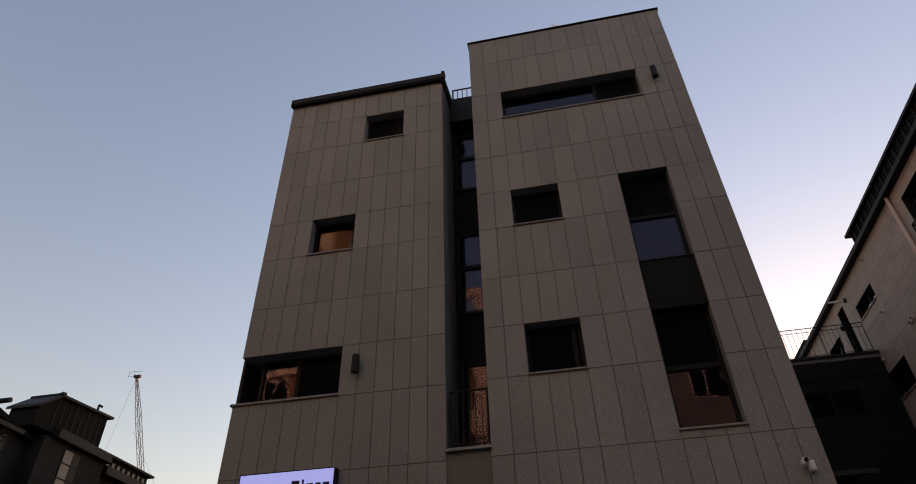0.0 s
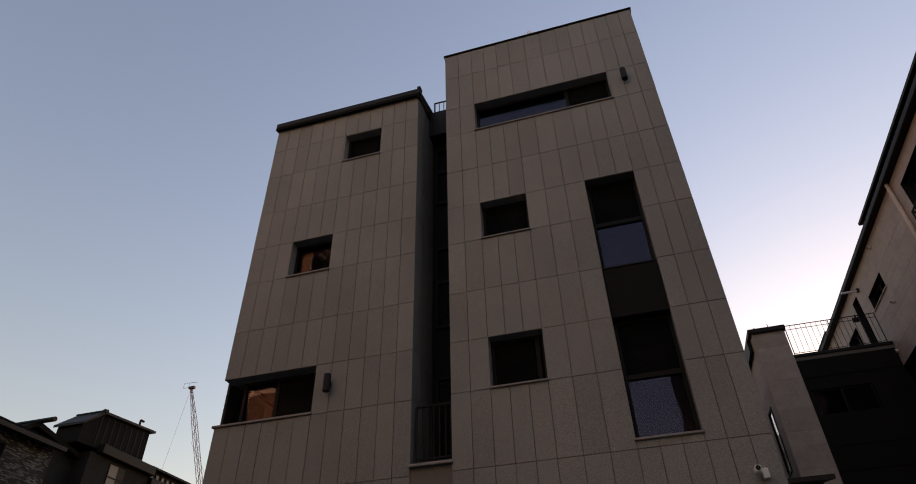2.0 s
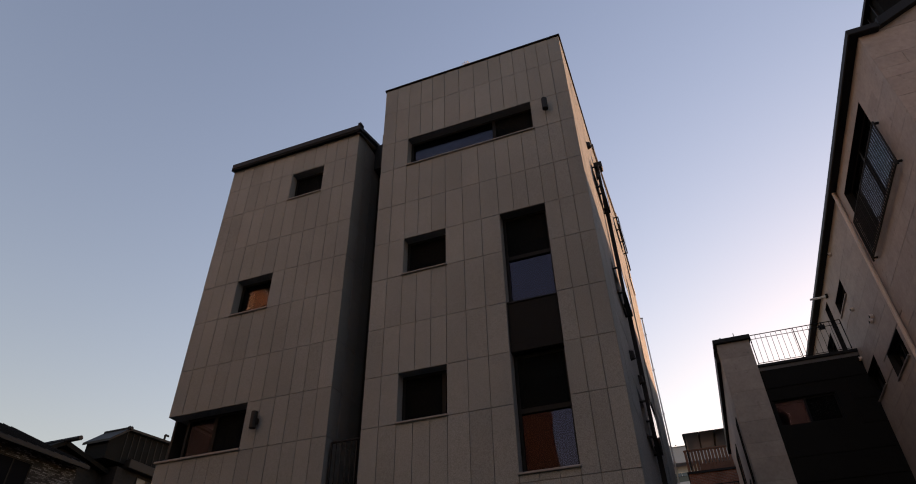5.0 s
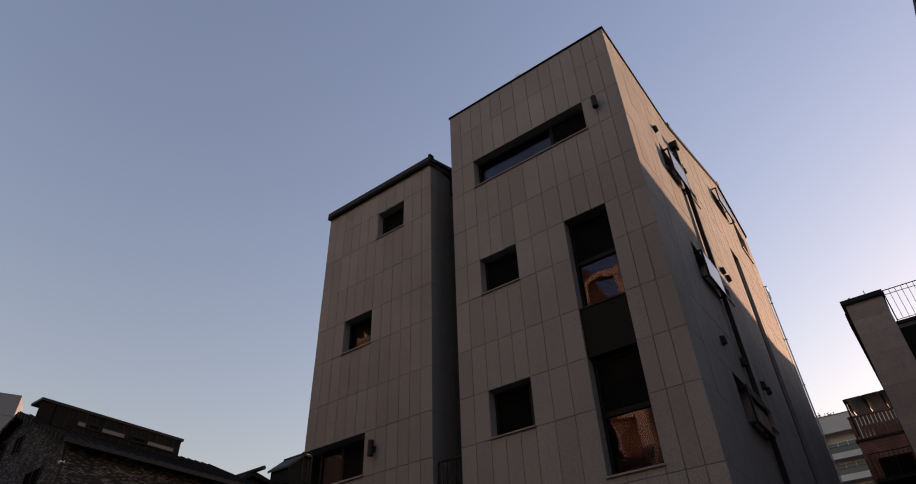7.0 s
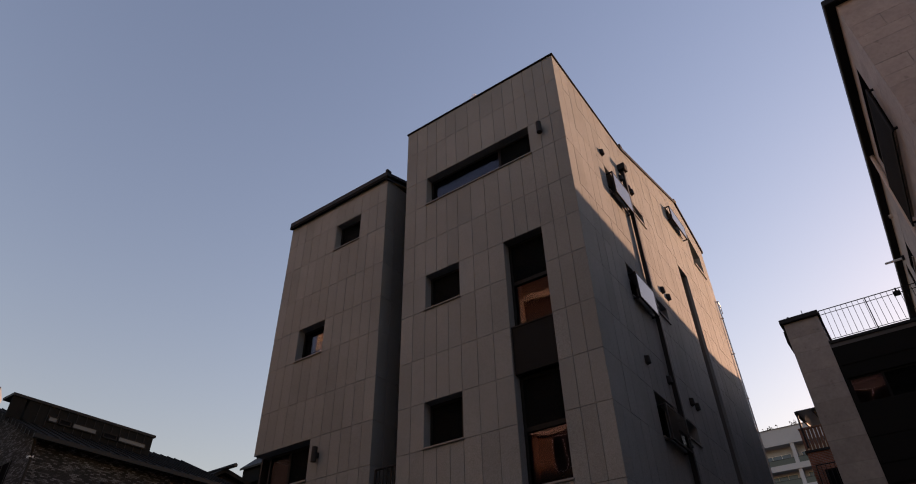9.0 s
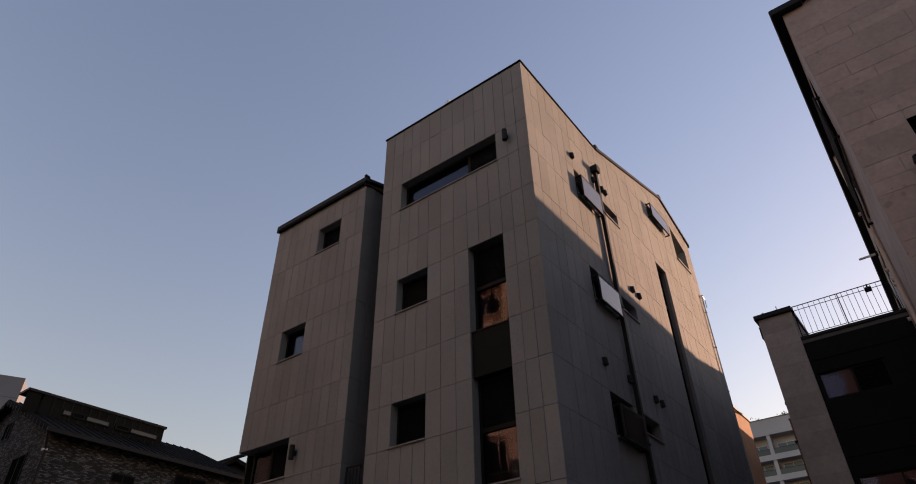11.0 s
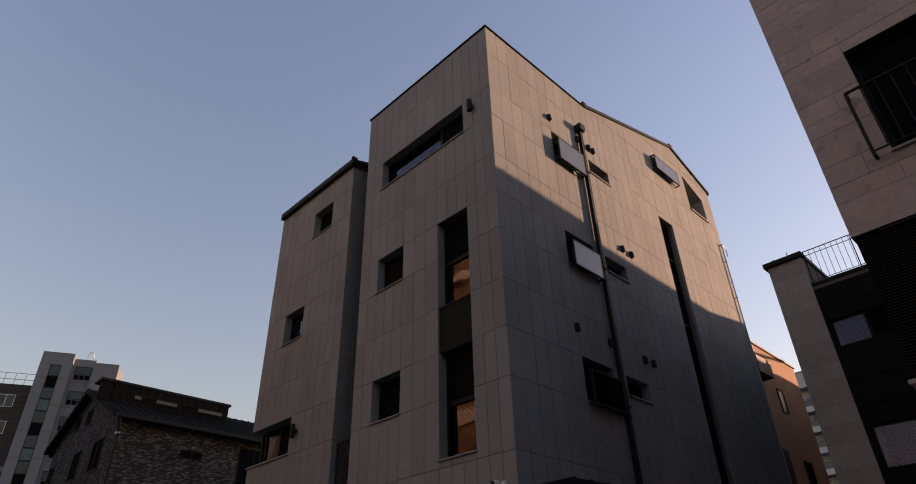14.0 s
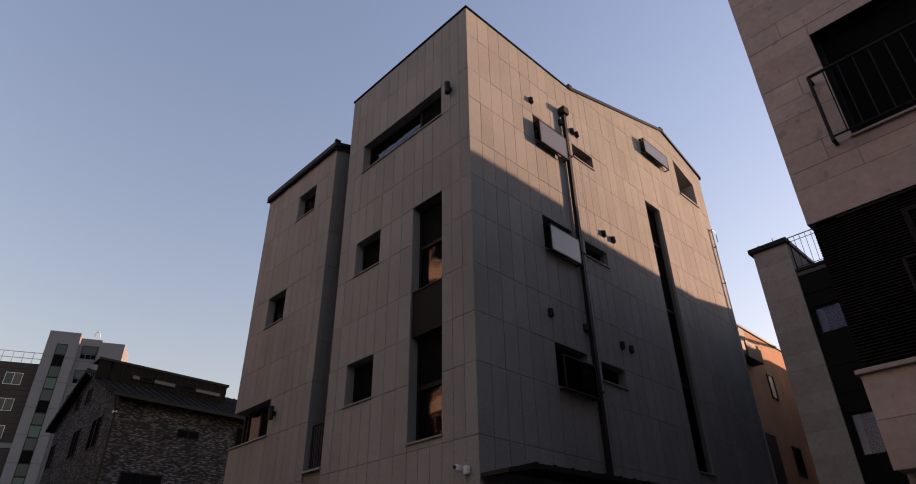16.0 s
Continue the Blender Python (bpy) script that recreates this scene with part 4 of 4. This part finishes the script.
for i in range(9):
    y = 24.9 + i * 0.43
    part("lantern_seam", boxes((GX, GX + 0.035, y, y + 0.04, 13.5, 15.1 + i * 0.03)), BLACK, lant)
for i in range(13):
    k = i / 12
    part("ridge_tile", rods(((-26.0 + 1.75 * k, 24.86, 15.24), (-25.88 + 1.75 * k, 24.86, 15.24)), r=0.10, sides=8), BLACK, lant)
for i in range(15):
    part("ridge_tile", rods(((-33 + 0.6 * i, 22.0, 13.74), (-32.45 + 0.6 * i, 22.0, 13.74)), r=0.12, sides=8), BLACK, house_b)
part("ridge_knob", bmesh_ball((GX + 0.1, 24.85, 15.27), 0.13), BLACK, lant)
part("roof_vent_pipe", rods(((GX + 0.1, 27.4, 15.4), (GX + 0.1, 27.4, 15.75)), ((GX + 0.1, 27.4, 15.75), (GX + 0.1, 27.65, 15.75)), r=0.06), BLACK, lant)
plain_window(house_b, "x", GX, 1, 26.3, 27.5, 11.0, 13.1, ALU, PANE_PALE)
for z in (11.7, 12.4):
    part("window_bar", boxes((GX + 0.02, GX + 0.05, 26.3, 27.5, z, z + 0.05)), ALU, house_b)
part("side_window", boxes((GX + 0.004, GX + 0.03, 26.95, 27.5, 11.0, 13.1)), BLACK, house_b)
part("eave", soft(boxes((-33.2, GX + 0.2, 29.31, 33.4, 12.75, 13.2)), 0.03), BLACK, house_b)
part("clerestory", boxes((-33, GX - 0.2, 29.3, 33.2, 13.2, 13.75)), ROOF, house_b)
for i in range(8):
    plain_window(house_b, "x", GX - 0.2, 1, 29.5 + i * 0.45, 29.85 + i * 0.45, 13.28, 13.62, ALU, PANE_PALE)
part("clerestory_roof", boxes((-33.2, GX + 0.05, 29.3, 33.45, 13.751, 13.86)), BLACK, house_b)

# white apartment tower with a brown wing
tower = thing("apartment_tower", (-75, 18, 0), "white apartment tower with a dark glass stair strip", "building")
TX = -70.0
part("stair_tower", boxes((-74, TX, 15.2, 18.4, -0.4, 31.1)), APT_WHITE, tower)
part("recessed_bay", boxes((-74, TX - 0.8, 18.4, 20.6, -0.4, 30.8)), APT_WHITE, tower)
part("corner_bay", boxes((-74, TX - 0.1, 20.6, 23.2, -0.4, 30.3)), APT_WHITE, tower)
for i in range(22):
    z = 29.6 - i * 1.32
    plain_window(tower, "x", TX, 1, 16.3, 17.4, z - 1.3, z, ALU, (PANE_TEAL, PANE_DARK, PANE_TEAL, PANE_GREEN)[i * 5 % 4])
for i in range(10):
    z = 29.9 - i * 2.9
    plain_window(tower, "x", TX - 0.8, 1, 18.7, 20.4, z - 0.95, z, ALU, PANE_TEAL)
    plain_window(tower, "x", TX - 0.8, 1, 18.7, 20.4, z - 1.6, z - 0.96, APT_WHITE, PANE_DARK, bars=2)
    for y0, y1, x in ((15.2, 16.3, TX), (17.4, 18.4, TX), (20.6, 23.2, TX - 0.1), (18.4, 20.6, TX - 0.8)):
        part("floor_joint", boxes((x - 0.05, x + 0.012, y0, y1, z - 1.9, z - 1.83)), GREYCONC, tower)
wing_b = part("brown_wing", boxes((-80, TX - 1.2, 2.0, 15.2, -0.4, 27.4)), APT_BROWN, tower, "dark brown clad wing")
for i in range(45):
    part("siding_board", boxes((TX - 1.21, TX - 1.17, 2.0, 15.19, 0.3 + i * 0.6, 0.82 + i * 0.6)), APT_BROWN, wing_b)
for i in range(9):
    z = 26.2 - i * 2.9
    for y in (12.0, 8.6, 5.2):
        plain_window(tower, "x", TX - 1.16, 1, y, y + 1.7, z - 1.35, z, WHITE, PANE_TEAL, bars=1)
        part("sash", boxes((TX - 1.145, TX - 1.10, y + 0.9, y + 1.62, z - 1.27, z - 0.08)), PANE_PALE, tower)
    if i % 3 == 2:
        part("pale_band", boxes((TX - 1.25, TX - 1.1, 2.0, 15.19, z - 2.3, z - 1.8)), APT_WHITE, wing_b)
part("parapet_pier", boxes((TX - 1.6, TX - 0.9, 6.3, 7.0, 20, 28.9)), APT_WHITE, tower)
tower.matrix_basis = Matrix.Translation((-70, 17, 0)) @ Matrix.Rotation(radians(-25), 4, "Z") @ Matrix.Translation((-5, 1, 0.4))
turned = Matrix.Translation((-70, 17, 0)) @ Matrix.Rotation(radians(-25), 4, "Z") @ Matrix.Translation((70, -17, 0.4))
rail_t = thing("rooftop_railing", (-71.3, 9, 27.4), "white barred railing along a rooftop", "railing")
part("rail", rods(((-71.3, 2, 28.7), (-71.3, 15, 28.7)), ((-71.3, 2, 28.0), (-71.3, 15, 28.0)), r=0.04), WHITE, rail_t)
for i in range(14):
    part("post", rods(((-71.3, 2 + i, 27.4), (-71.3, 2 + i, 28.7)), r=0.035), WHITE, rail_t)
rail_t.matrix_basis = turned @ rail_t.matrix_basis
loop_rail = [(-70.3, 20.0 + 0.3 * math.cos(a), 30.9 + 0.7 * math.sin(a)) for a in [math.pi * i / 8 for i in range(9)]]
hoop = whole("roof_ladder_hoop", rods(*zip(loop_rail, loop_rail[1:]), r=0.05), WHITE, "white steel ladder hoop at a roof edge", "ladder")
hoop.matrix_basis = turned

# luffing crane
crane = thing("tower_crane", (-78, 110, 0), "red lattice boom of a crane over the roofs", "crane")
foot, tip = Vector((-76.0, 110, 20)), Vector((-91.7, 110, 63.6))
way = (tip - foot).normalized()
side, deep_v = way.cross(Vector((0, 1, 0))).normalized(), Vector((0, 1, 0))
half = 0.42
corners = [side * half + deep_v * half, side * half - deep_v * half, -side * half - deep_v * half, -side * half + deep_v * half]
k = 26
stretch = lambda i: 1.0 if i < k - 5 else 1.0 - 0.13 * (i - k + 5)
for c in corners:
    part("chord", rods((foot + c, foot.lerp(tip, (k - 5) / k) + c), (foot.lerp(tip, (k - 5) / k) + c, tip + c * 0.35), r=0.055), CRANE_RED, crane)
for j in range(4):
    a, b = corners[j], corners[(j + 1) % 4]
    rows = []
    for i in range(k):
        p, q = foot.lerp(tip, i / k), foot.lerp(tip, (i + 1) / k)
        rows.append((p + a * stretch(i), q + b * stretch(i + 1)) if i % 2 else (p + b * stretch(i), q + a * stretch(i + 1)))
    part("lacing", rods(*rows, r=0.028), CRANE_RED, crane)
part("mast", boxes((-78, -74, 108, 112, 0, 20)), CRANE_RED, crane)
part("boom_head", boxes((tip.x - 0.5, tip.x + 0.9, 109.7, 110.3, tip.z - 0.25, tip.z + 0.3)), CRANE_RED, crane)
part("head_cage", rods(((tip.x - 2.1, 110, tip.z + 0.2), (tip.x - 0.8, 110, tip.z + 0.2)), ((tip.x - 2.1, 110, tip.z + 0.2), (tip.x - 2.1, 110, tip.z + 1.4)), ((tip.x - 2.1, 110, tip.z + 1.4), (tip.x + 1.2, 110, tip.z + 1.2)), ((tip.x - 0.8, 110, tip.z + 0.2), (tip.x - 0.8, 110, tip.z + 1.3)), r=0.035), CRANE_RED, crane)
part("hoist_rope", rods((foot.lerp(tip, 0.72) + side * 1.2, Vector((-66, 110, 20))), (foot.lerp(tip, 0.5) + side * 1.2, Vector((-64, 110, 20))), (tip, Vector((-97, 110, 20))), r=0.02), CRANE_RED, crane)

# sunlit rendered house behind
rear = thing("orange_house", (-2, 32, 0), "orange rendered house lit by low sun", "house")
part("wall", boxes((-8, 1.9, 23.4, 28.4, 0, 11.42)), ORANGE, rear)
part("coping", soft(boxes((-8.05, 1.95, 23.35, 28.45, 11.42, 11.50))), BLACK, rear)
balc = part("balcony", boxes((1.9, 2.3, 23.4, 24.6, 10.0, 10.1), (2.25, 2.3, 23.4, 24.6, 10.1, 10.6), (1.9, 2.25, 24.55, 24.6, 10.1, 10.6)), BLACK, rear, "black metal balcony")
part("balcony_door", boxes((1.9, 1.93, 23.6, 24.5, 10.1, 11.38)), BLACK, rear)
plain_window(rear, "x", 1.9, 1, 25.66, 26.2, 9.1, 10.0, ALU, PANE_PALE)
plain_window(rear, "x", 1.9, 1, 26.2, 26.9, 6.5, 7.5, ALU, PANE_DARK)
part("shutter", boxes((1.9, 1.96, 23.6, 24.8, 4.5, 7.6)), BLACK, rear)

# brick house with a glazed canopy and slatted terrace
terrace = thing("red_brick_house", (7, 31, 0), "red brick house with a slatted wooden terrace", "house")
part("wall", boxes((3.5, 8.2, 28.0, 34.0, 0, 10.1)), BRICK_RED, terrace)
part("terrace_edge", boxes((3.45, 8.2, 27.95, 34.0, 10.1, 10.18)), BLACK, terrace)
for i in range(34):
    part("slat", boxes((3.5 + i * 0.13, 3.6 + i * 0.13, 27.98, 28.02, 10.18, 11.0)), WOOD, terrace)
part("slat_rail", boxes((3.48, 8.0, 27.95, 28.05, 11.0, 11.06)), WOOD, terrace)
part("upper_wall", boxes((4.0, 8.0, 31.5, 34.0, 10.18, 11.5)), WOOD, terrace)
for i in range(7):
    x = 3.6 + i * 0.62
    part("canopy_rafter", prism(bmesh.new(), [(27.6, 11.62), (31.5, 12.15), (31.5, 12.05), (27.6, 11.5)], "x", x, x + 0.06), BLACK, terrace)
    if i < 6:
        part("canopy_pane", prism(bmesh.new(), [(27.6, 11.63), (31.5, 12.16), (31.5, 12.15), (27.6, 11.62)], "x", x + 0.06, x + 0.62), PANE_PALE, terrace)
for x in (3.62, 5.5, 7.3):
    part("canopy_post", boxes((x, x + 0.07, 27.65, 27.72, 10.18, 11.55)), BLACK, terrace)
plain_window(terrace, "y", 28.0, -1, 3.9, 5.0, 8.0, 9.4, ALU, PANE_DARK, bars=1)
railing("balcony_railing", (3.7, 27.6), (5.4, 27.6), 8.6, 9.5, 0.16, "black barred balcony railing on red brick")
part("balcony_slab", boxes((3.6, 5.5, 27.5, 28.0, 8.5, 8.6)), BLACK, terrace)

# far white apartment house
white = thing("far_apartment_building", (-5, 102, 0), "far white apartment house with glazed balconies and blue-green windows", "building")
part("wall", boxes((-26, 15, 97.6, 110, 0, 33.0)), FAR_WHITE, white)
part("parapet", boxes((-26, 15, 96.0, 97.6, 31.1, 33.3)), FAR_WHITE, white)
part("parapet_cap", boxes((-26.1, 15.1, 95.92, 97.7, 33.3, 33.4)), GREYCONC, white)
for i in range(9):
    part("pillar", boxes((-26 + i * 5.05, -25.5 + i * 5.05, 96.1, 97.6, 0, 31.1)), FAR_WHITE, white)
for j in range(7):
    z = 27.7 - j * 2.75
    part("balcony_slab", boxes((-26, 15, 95.95, 97.6, z, z + 0.75)), FAR_WHITE, white)
    for i in range(8):
        x = -25.5 + i * 5.05
        part("balcony_glass", boxes((x + 0.02, x + 4.53, 96.12, 96.17, z + 0.75, z + 1.5)), PANE_TEAL, white)
        part("balcony_rail", boxes((x, x + 4.55, 96.1, 96.19, z + 1.5, z + 1.56)), BLACK, white)
        plain_window(white, "y", 97.6, -1, x + 0.4, x + 4.1, z + 0.95, z + 2.5, WHITE, PANE_BLUE, bars=2)
bm = bmesh.new()
for i in range(90):
    x, z = random.choice((-12.5, -8.1, -7.7, -4.4, -3.3, 0.8)) + random.gauss(0, 0.5), 33.0
    q = Vector((x + random.gauss(0, 0.25), 99 + random.gauss(0, 0.4), z + random.uniform(0.6, 1.7)))
    rod(bm, (x, 99, z), q, 0.03, 3, 0.012)
    for _ in range(3):
        c = q + Vector((random.gauss(0, 0.15), random.gauss(0, 0.15), random.gauss(0, 0.15)))
        u, v = Vector((random.gauss(0, 1), random.gauss(0, 1), random.gauss(0, 1))).normalized() * 0.18, Vector((random.gauss(0, 1), 0, random.gauss(0, 1))).normalized() * 0.09
        bm.faces.new([bm.verts.new(c + w) for w in (u, v, -u, -v)])
LEAF = material("dry_roof_planting", (0.08, 0.075, 0.05), 0.8, spread=0)
whole("roof_planting", bm, LEAF, "sparse dry shrubs along a flat roof", "shrubs", kind="stuff")

# ---- street and the houses out of view ----
def sheet(name, x0, x1, y0, y1, z, mat, label, category):
    return whole(name, boxes((x0, x1, y0, y1, z - 0.2, z)), mat, label, category, kind="structure")


sheet("ground", -900, 900, -900, 900, 0.0, ASPHALT, "dark grey asphalt ground between the houses", "ground")
opp = thing("tan_apartment_building", (-15, -14, 0), "tan brick apartment house with cream bands across the street", "building")
part("wall", boxes((-25, -9.0, -20, -9.5, 0, 27.5), (-9.0, -4.0, -20, -9.52, 0, 18.5)), BRICK_TAN, opp, "tan brick wall")
for j in range(8):
    z, far = 2.0 + j * 3.1, -9.0 if j > 4 else -4.0
    part("balcony_band", boxes((-25.1, far, -9.5, -9.15, z + 2.0, z + 2.75)), CREAM_STONE, opp, "cream rendered band")
    for i in range(4 if j > 4 else 5):
        x = -24.2 + i * 4.1
        if x + 2.7 < far:
            plain_window(opp, "y", -9.5, 1, x + 0.4, x + 1.9, z + 0.3, z + 1.85, WHITE, PANE_DARK, bars=1)
for x, top in ((-25.1, 27.5), (-21.2, 27.5), (-13.0, 27.5), (-9.6, 27.5), (-4.6, 18.5)):
    part("pilaster", boxes((x, x + 0.62, -9.5, -9.05, 0, top)), CREAM_STONE, opp, "cream rendered pilaster")
for x in (-8.6, -6.4, -4.4):
    part("pergola_post", boxes((x, x + 0.3, -9.9, -9.6, 18.5, 21.3)), CREAM_STONE, opp)
part("pergola_beam", boxes((-9.0, -4.0, -9.95, -9.55, 21.3, 21.75)), CREAM_STONE, opp, "cream roof frame")
part("parapet", boxes((-9.0, -4.0, -9.8, -9.55, 18.5, 19.2)), CREAM_STONE, opp)
# out of view; height and length made up to cut skylight on the front
opp2 = thing("grey_house", (11, -15, 0), "grey rendered house across the street, raised to cut skylight", "house")
part("wall", boxes((4.5, 40, -20, -10, 0, 20.5)), GREYCONC, opp2)
for j in range(6):
    for i in range(6):
        plain_window(opp2, "y", -10, 1, 5.4 + i * 3.1, 7.2 + i * 3.1, 1.4 + j * 3.0, 2.9 + j * 3.0, WHITE, PANE_DARK, bars=1)
# unseen block, added to cast shade on the orange house
row = thing("unseen_row_house", (11, 46, 0), "unseen grey block added along the lane to shade the orange house", "house")
part("wall", boxes((8.55, 14.5, 36.0, 60.0, 0, 12.9)), GREYCONC, row)
# never in view; added to shade the ground and cut its warm bounce
east_row = thing("unseen_row_house", (24, 22, 0), "unseen grey block added to keep sun off the street", "house")
part("wall", boxes((14.1, 46, 9.5, 35.9, 0, 12.6)), GREYCONC, east_row)
far_row = thing("unseen_row_house", (34, 4, 0), "grey rendered house at the far end of the street", "house")
part("wall", boxes((26, 48, -7, 6.5, 0, 11)), GREYCONC, far_row)
# added out of view; blocks southern skylight from the brick house gable
south_row = thing("unseen_row_house", (-30, -4, 0), "unseen grey block added to hold skylight off the brick gable", "house")
part("wall", boxes((-44, -19, -8.5, 1.5, 0, 17)), GREYCONC, south_row)
west = thing("unseen_row_house", (-40, -15, 0), "grey rendered house at the end of the street", "house")
part("wall", boxes((-46, -34, -24, -8, 0, 11)), GREYCONC, west)

# ---- stone slabs of the walls ----
clad(wall_fr, "y", FY, -1, COLS_R, zs_r, WINS_R, GRANITE)
clad(wall_fl, "y", FY, -1, COLS_L, zs_l, WINS_L, GRANITE)
front_cols = [u for u in COLS_S if u < 12.9] + [12.94]
clad(wall_s, "x", SX, 1, front_cols, [*ROWS_Z, TOP_R], WINS_S, GRANITE)
clad(wall_sb, "x", SX, 1, [12.94] + [u for u in COLS_S if u > 13.0], [*ROWS_Z[3:], 14.66, 15.5, 16.3], WINS_S, GRANITE, top=gable)
clad(wall_rec, "x", XLR, 1, split((FY, 10.12, 3)), zs_l[3:], [], GRANITE)
clad(wall_so, "y", SY, -1, [WX, 9.7, 10.9, 12.1, 13.2, 14.0], [RB_TOP, RB_TOP + 0.45, RB_TOP + 0.8, RB_TOP + 1.25], [], LIME, joint=0.005, top=[((-0.455, 1.0), RB_TOP - 0.455 * WX), ((0.446, 1.0), RB_TOP + 0.446 * 14.0)])
west_cols = [[SY + o + i * 1.22 for i in range(16)] for o in (0.0, 0.0)]
odd_cols = [SY, *[SY + 0.6 + i * 1.22 for i in range(15)]]
clad(wall_w, "x", WX, -1, None, ROWS_W[4:], [*WINS_W, LOW_CORNER], LIME, joint=0.005, stagger=[west_cols[0], odd_cols])
so_a, so_b, so_c = [WX, 9.9, 11.3, 12.7, 14.0], [WX, 9.2, 10.5, 11.9, 13.2, 14.0], [WX, 8.9, 10.2, 11.6, 13.0, 14.0]
clad(wall_so, "y", SY, -1, None, ROWS_SO, WINS_SO, LIME, joint=0.005, stagger=[so_a, so_b, so_c])
clad(band, "y", SY, -1, [WX, 8.95, 10.1, 11.4, 12.6, 13.7], [3.62, 4.08, 4.53], [], LIME, joint=0.005)
pier_rows = [4.0, 4.42, 4.98, 5.34, 5.90, 6.30, 6.72, 7.28, 7.66, 8.22, 8.60, 9.02, 9.58, 10.0, PZ]
clad(pier, "y", PY, -1, None, pier_rows, [], LIME, joint=0.004, stagger=[[PX0, PX1]])
clad(pier, "x", PX0, -1, None, pier_rows, [(18.1, 18.7, 6.9, 8.6), (19.6, 20.4, 5.8, 7.4), (21.5, 22.9, 7.6, 9.0)], LIME, joint=0.005, stagger=[[PY + 0.03 + 1.2 * i for i in range(8)], [PY + 0.03, *[PY + 0.63 + 1.2 * i for i in range(7)]]])
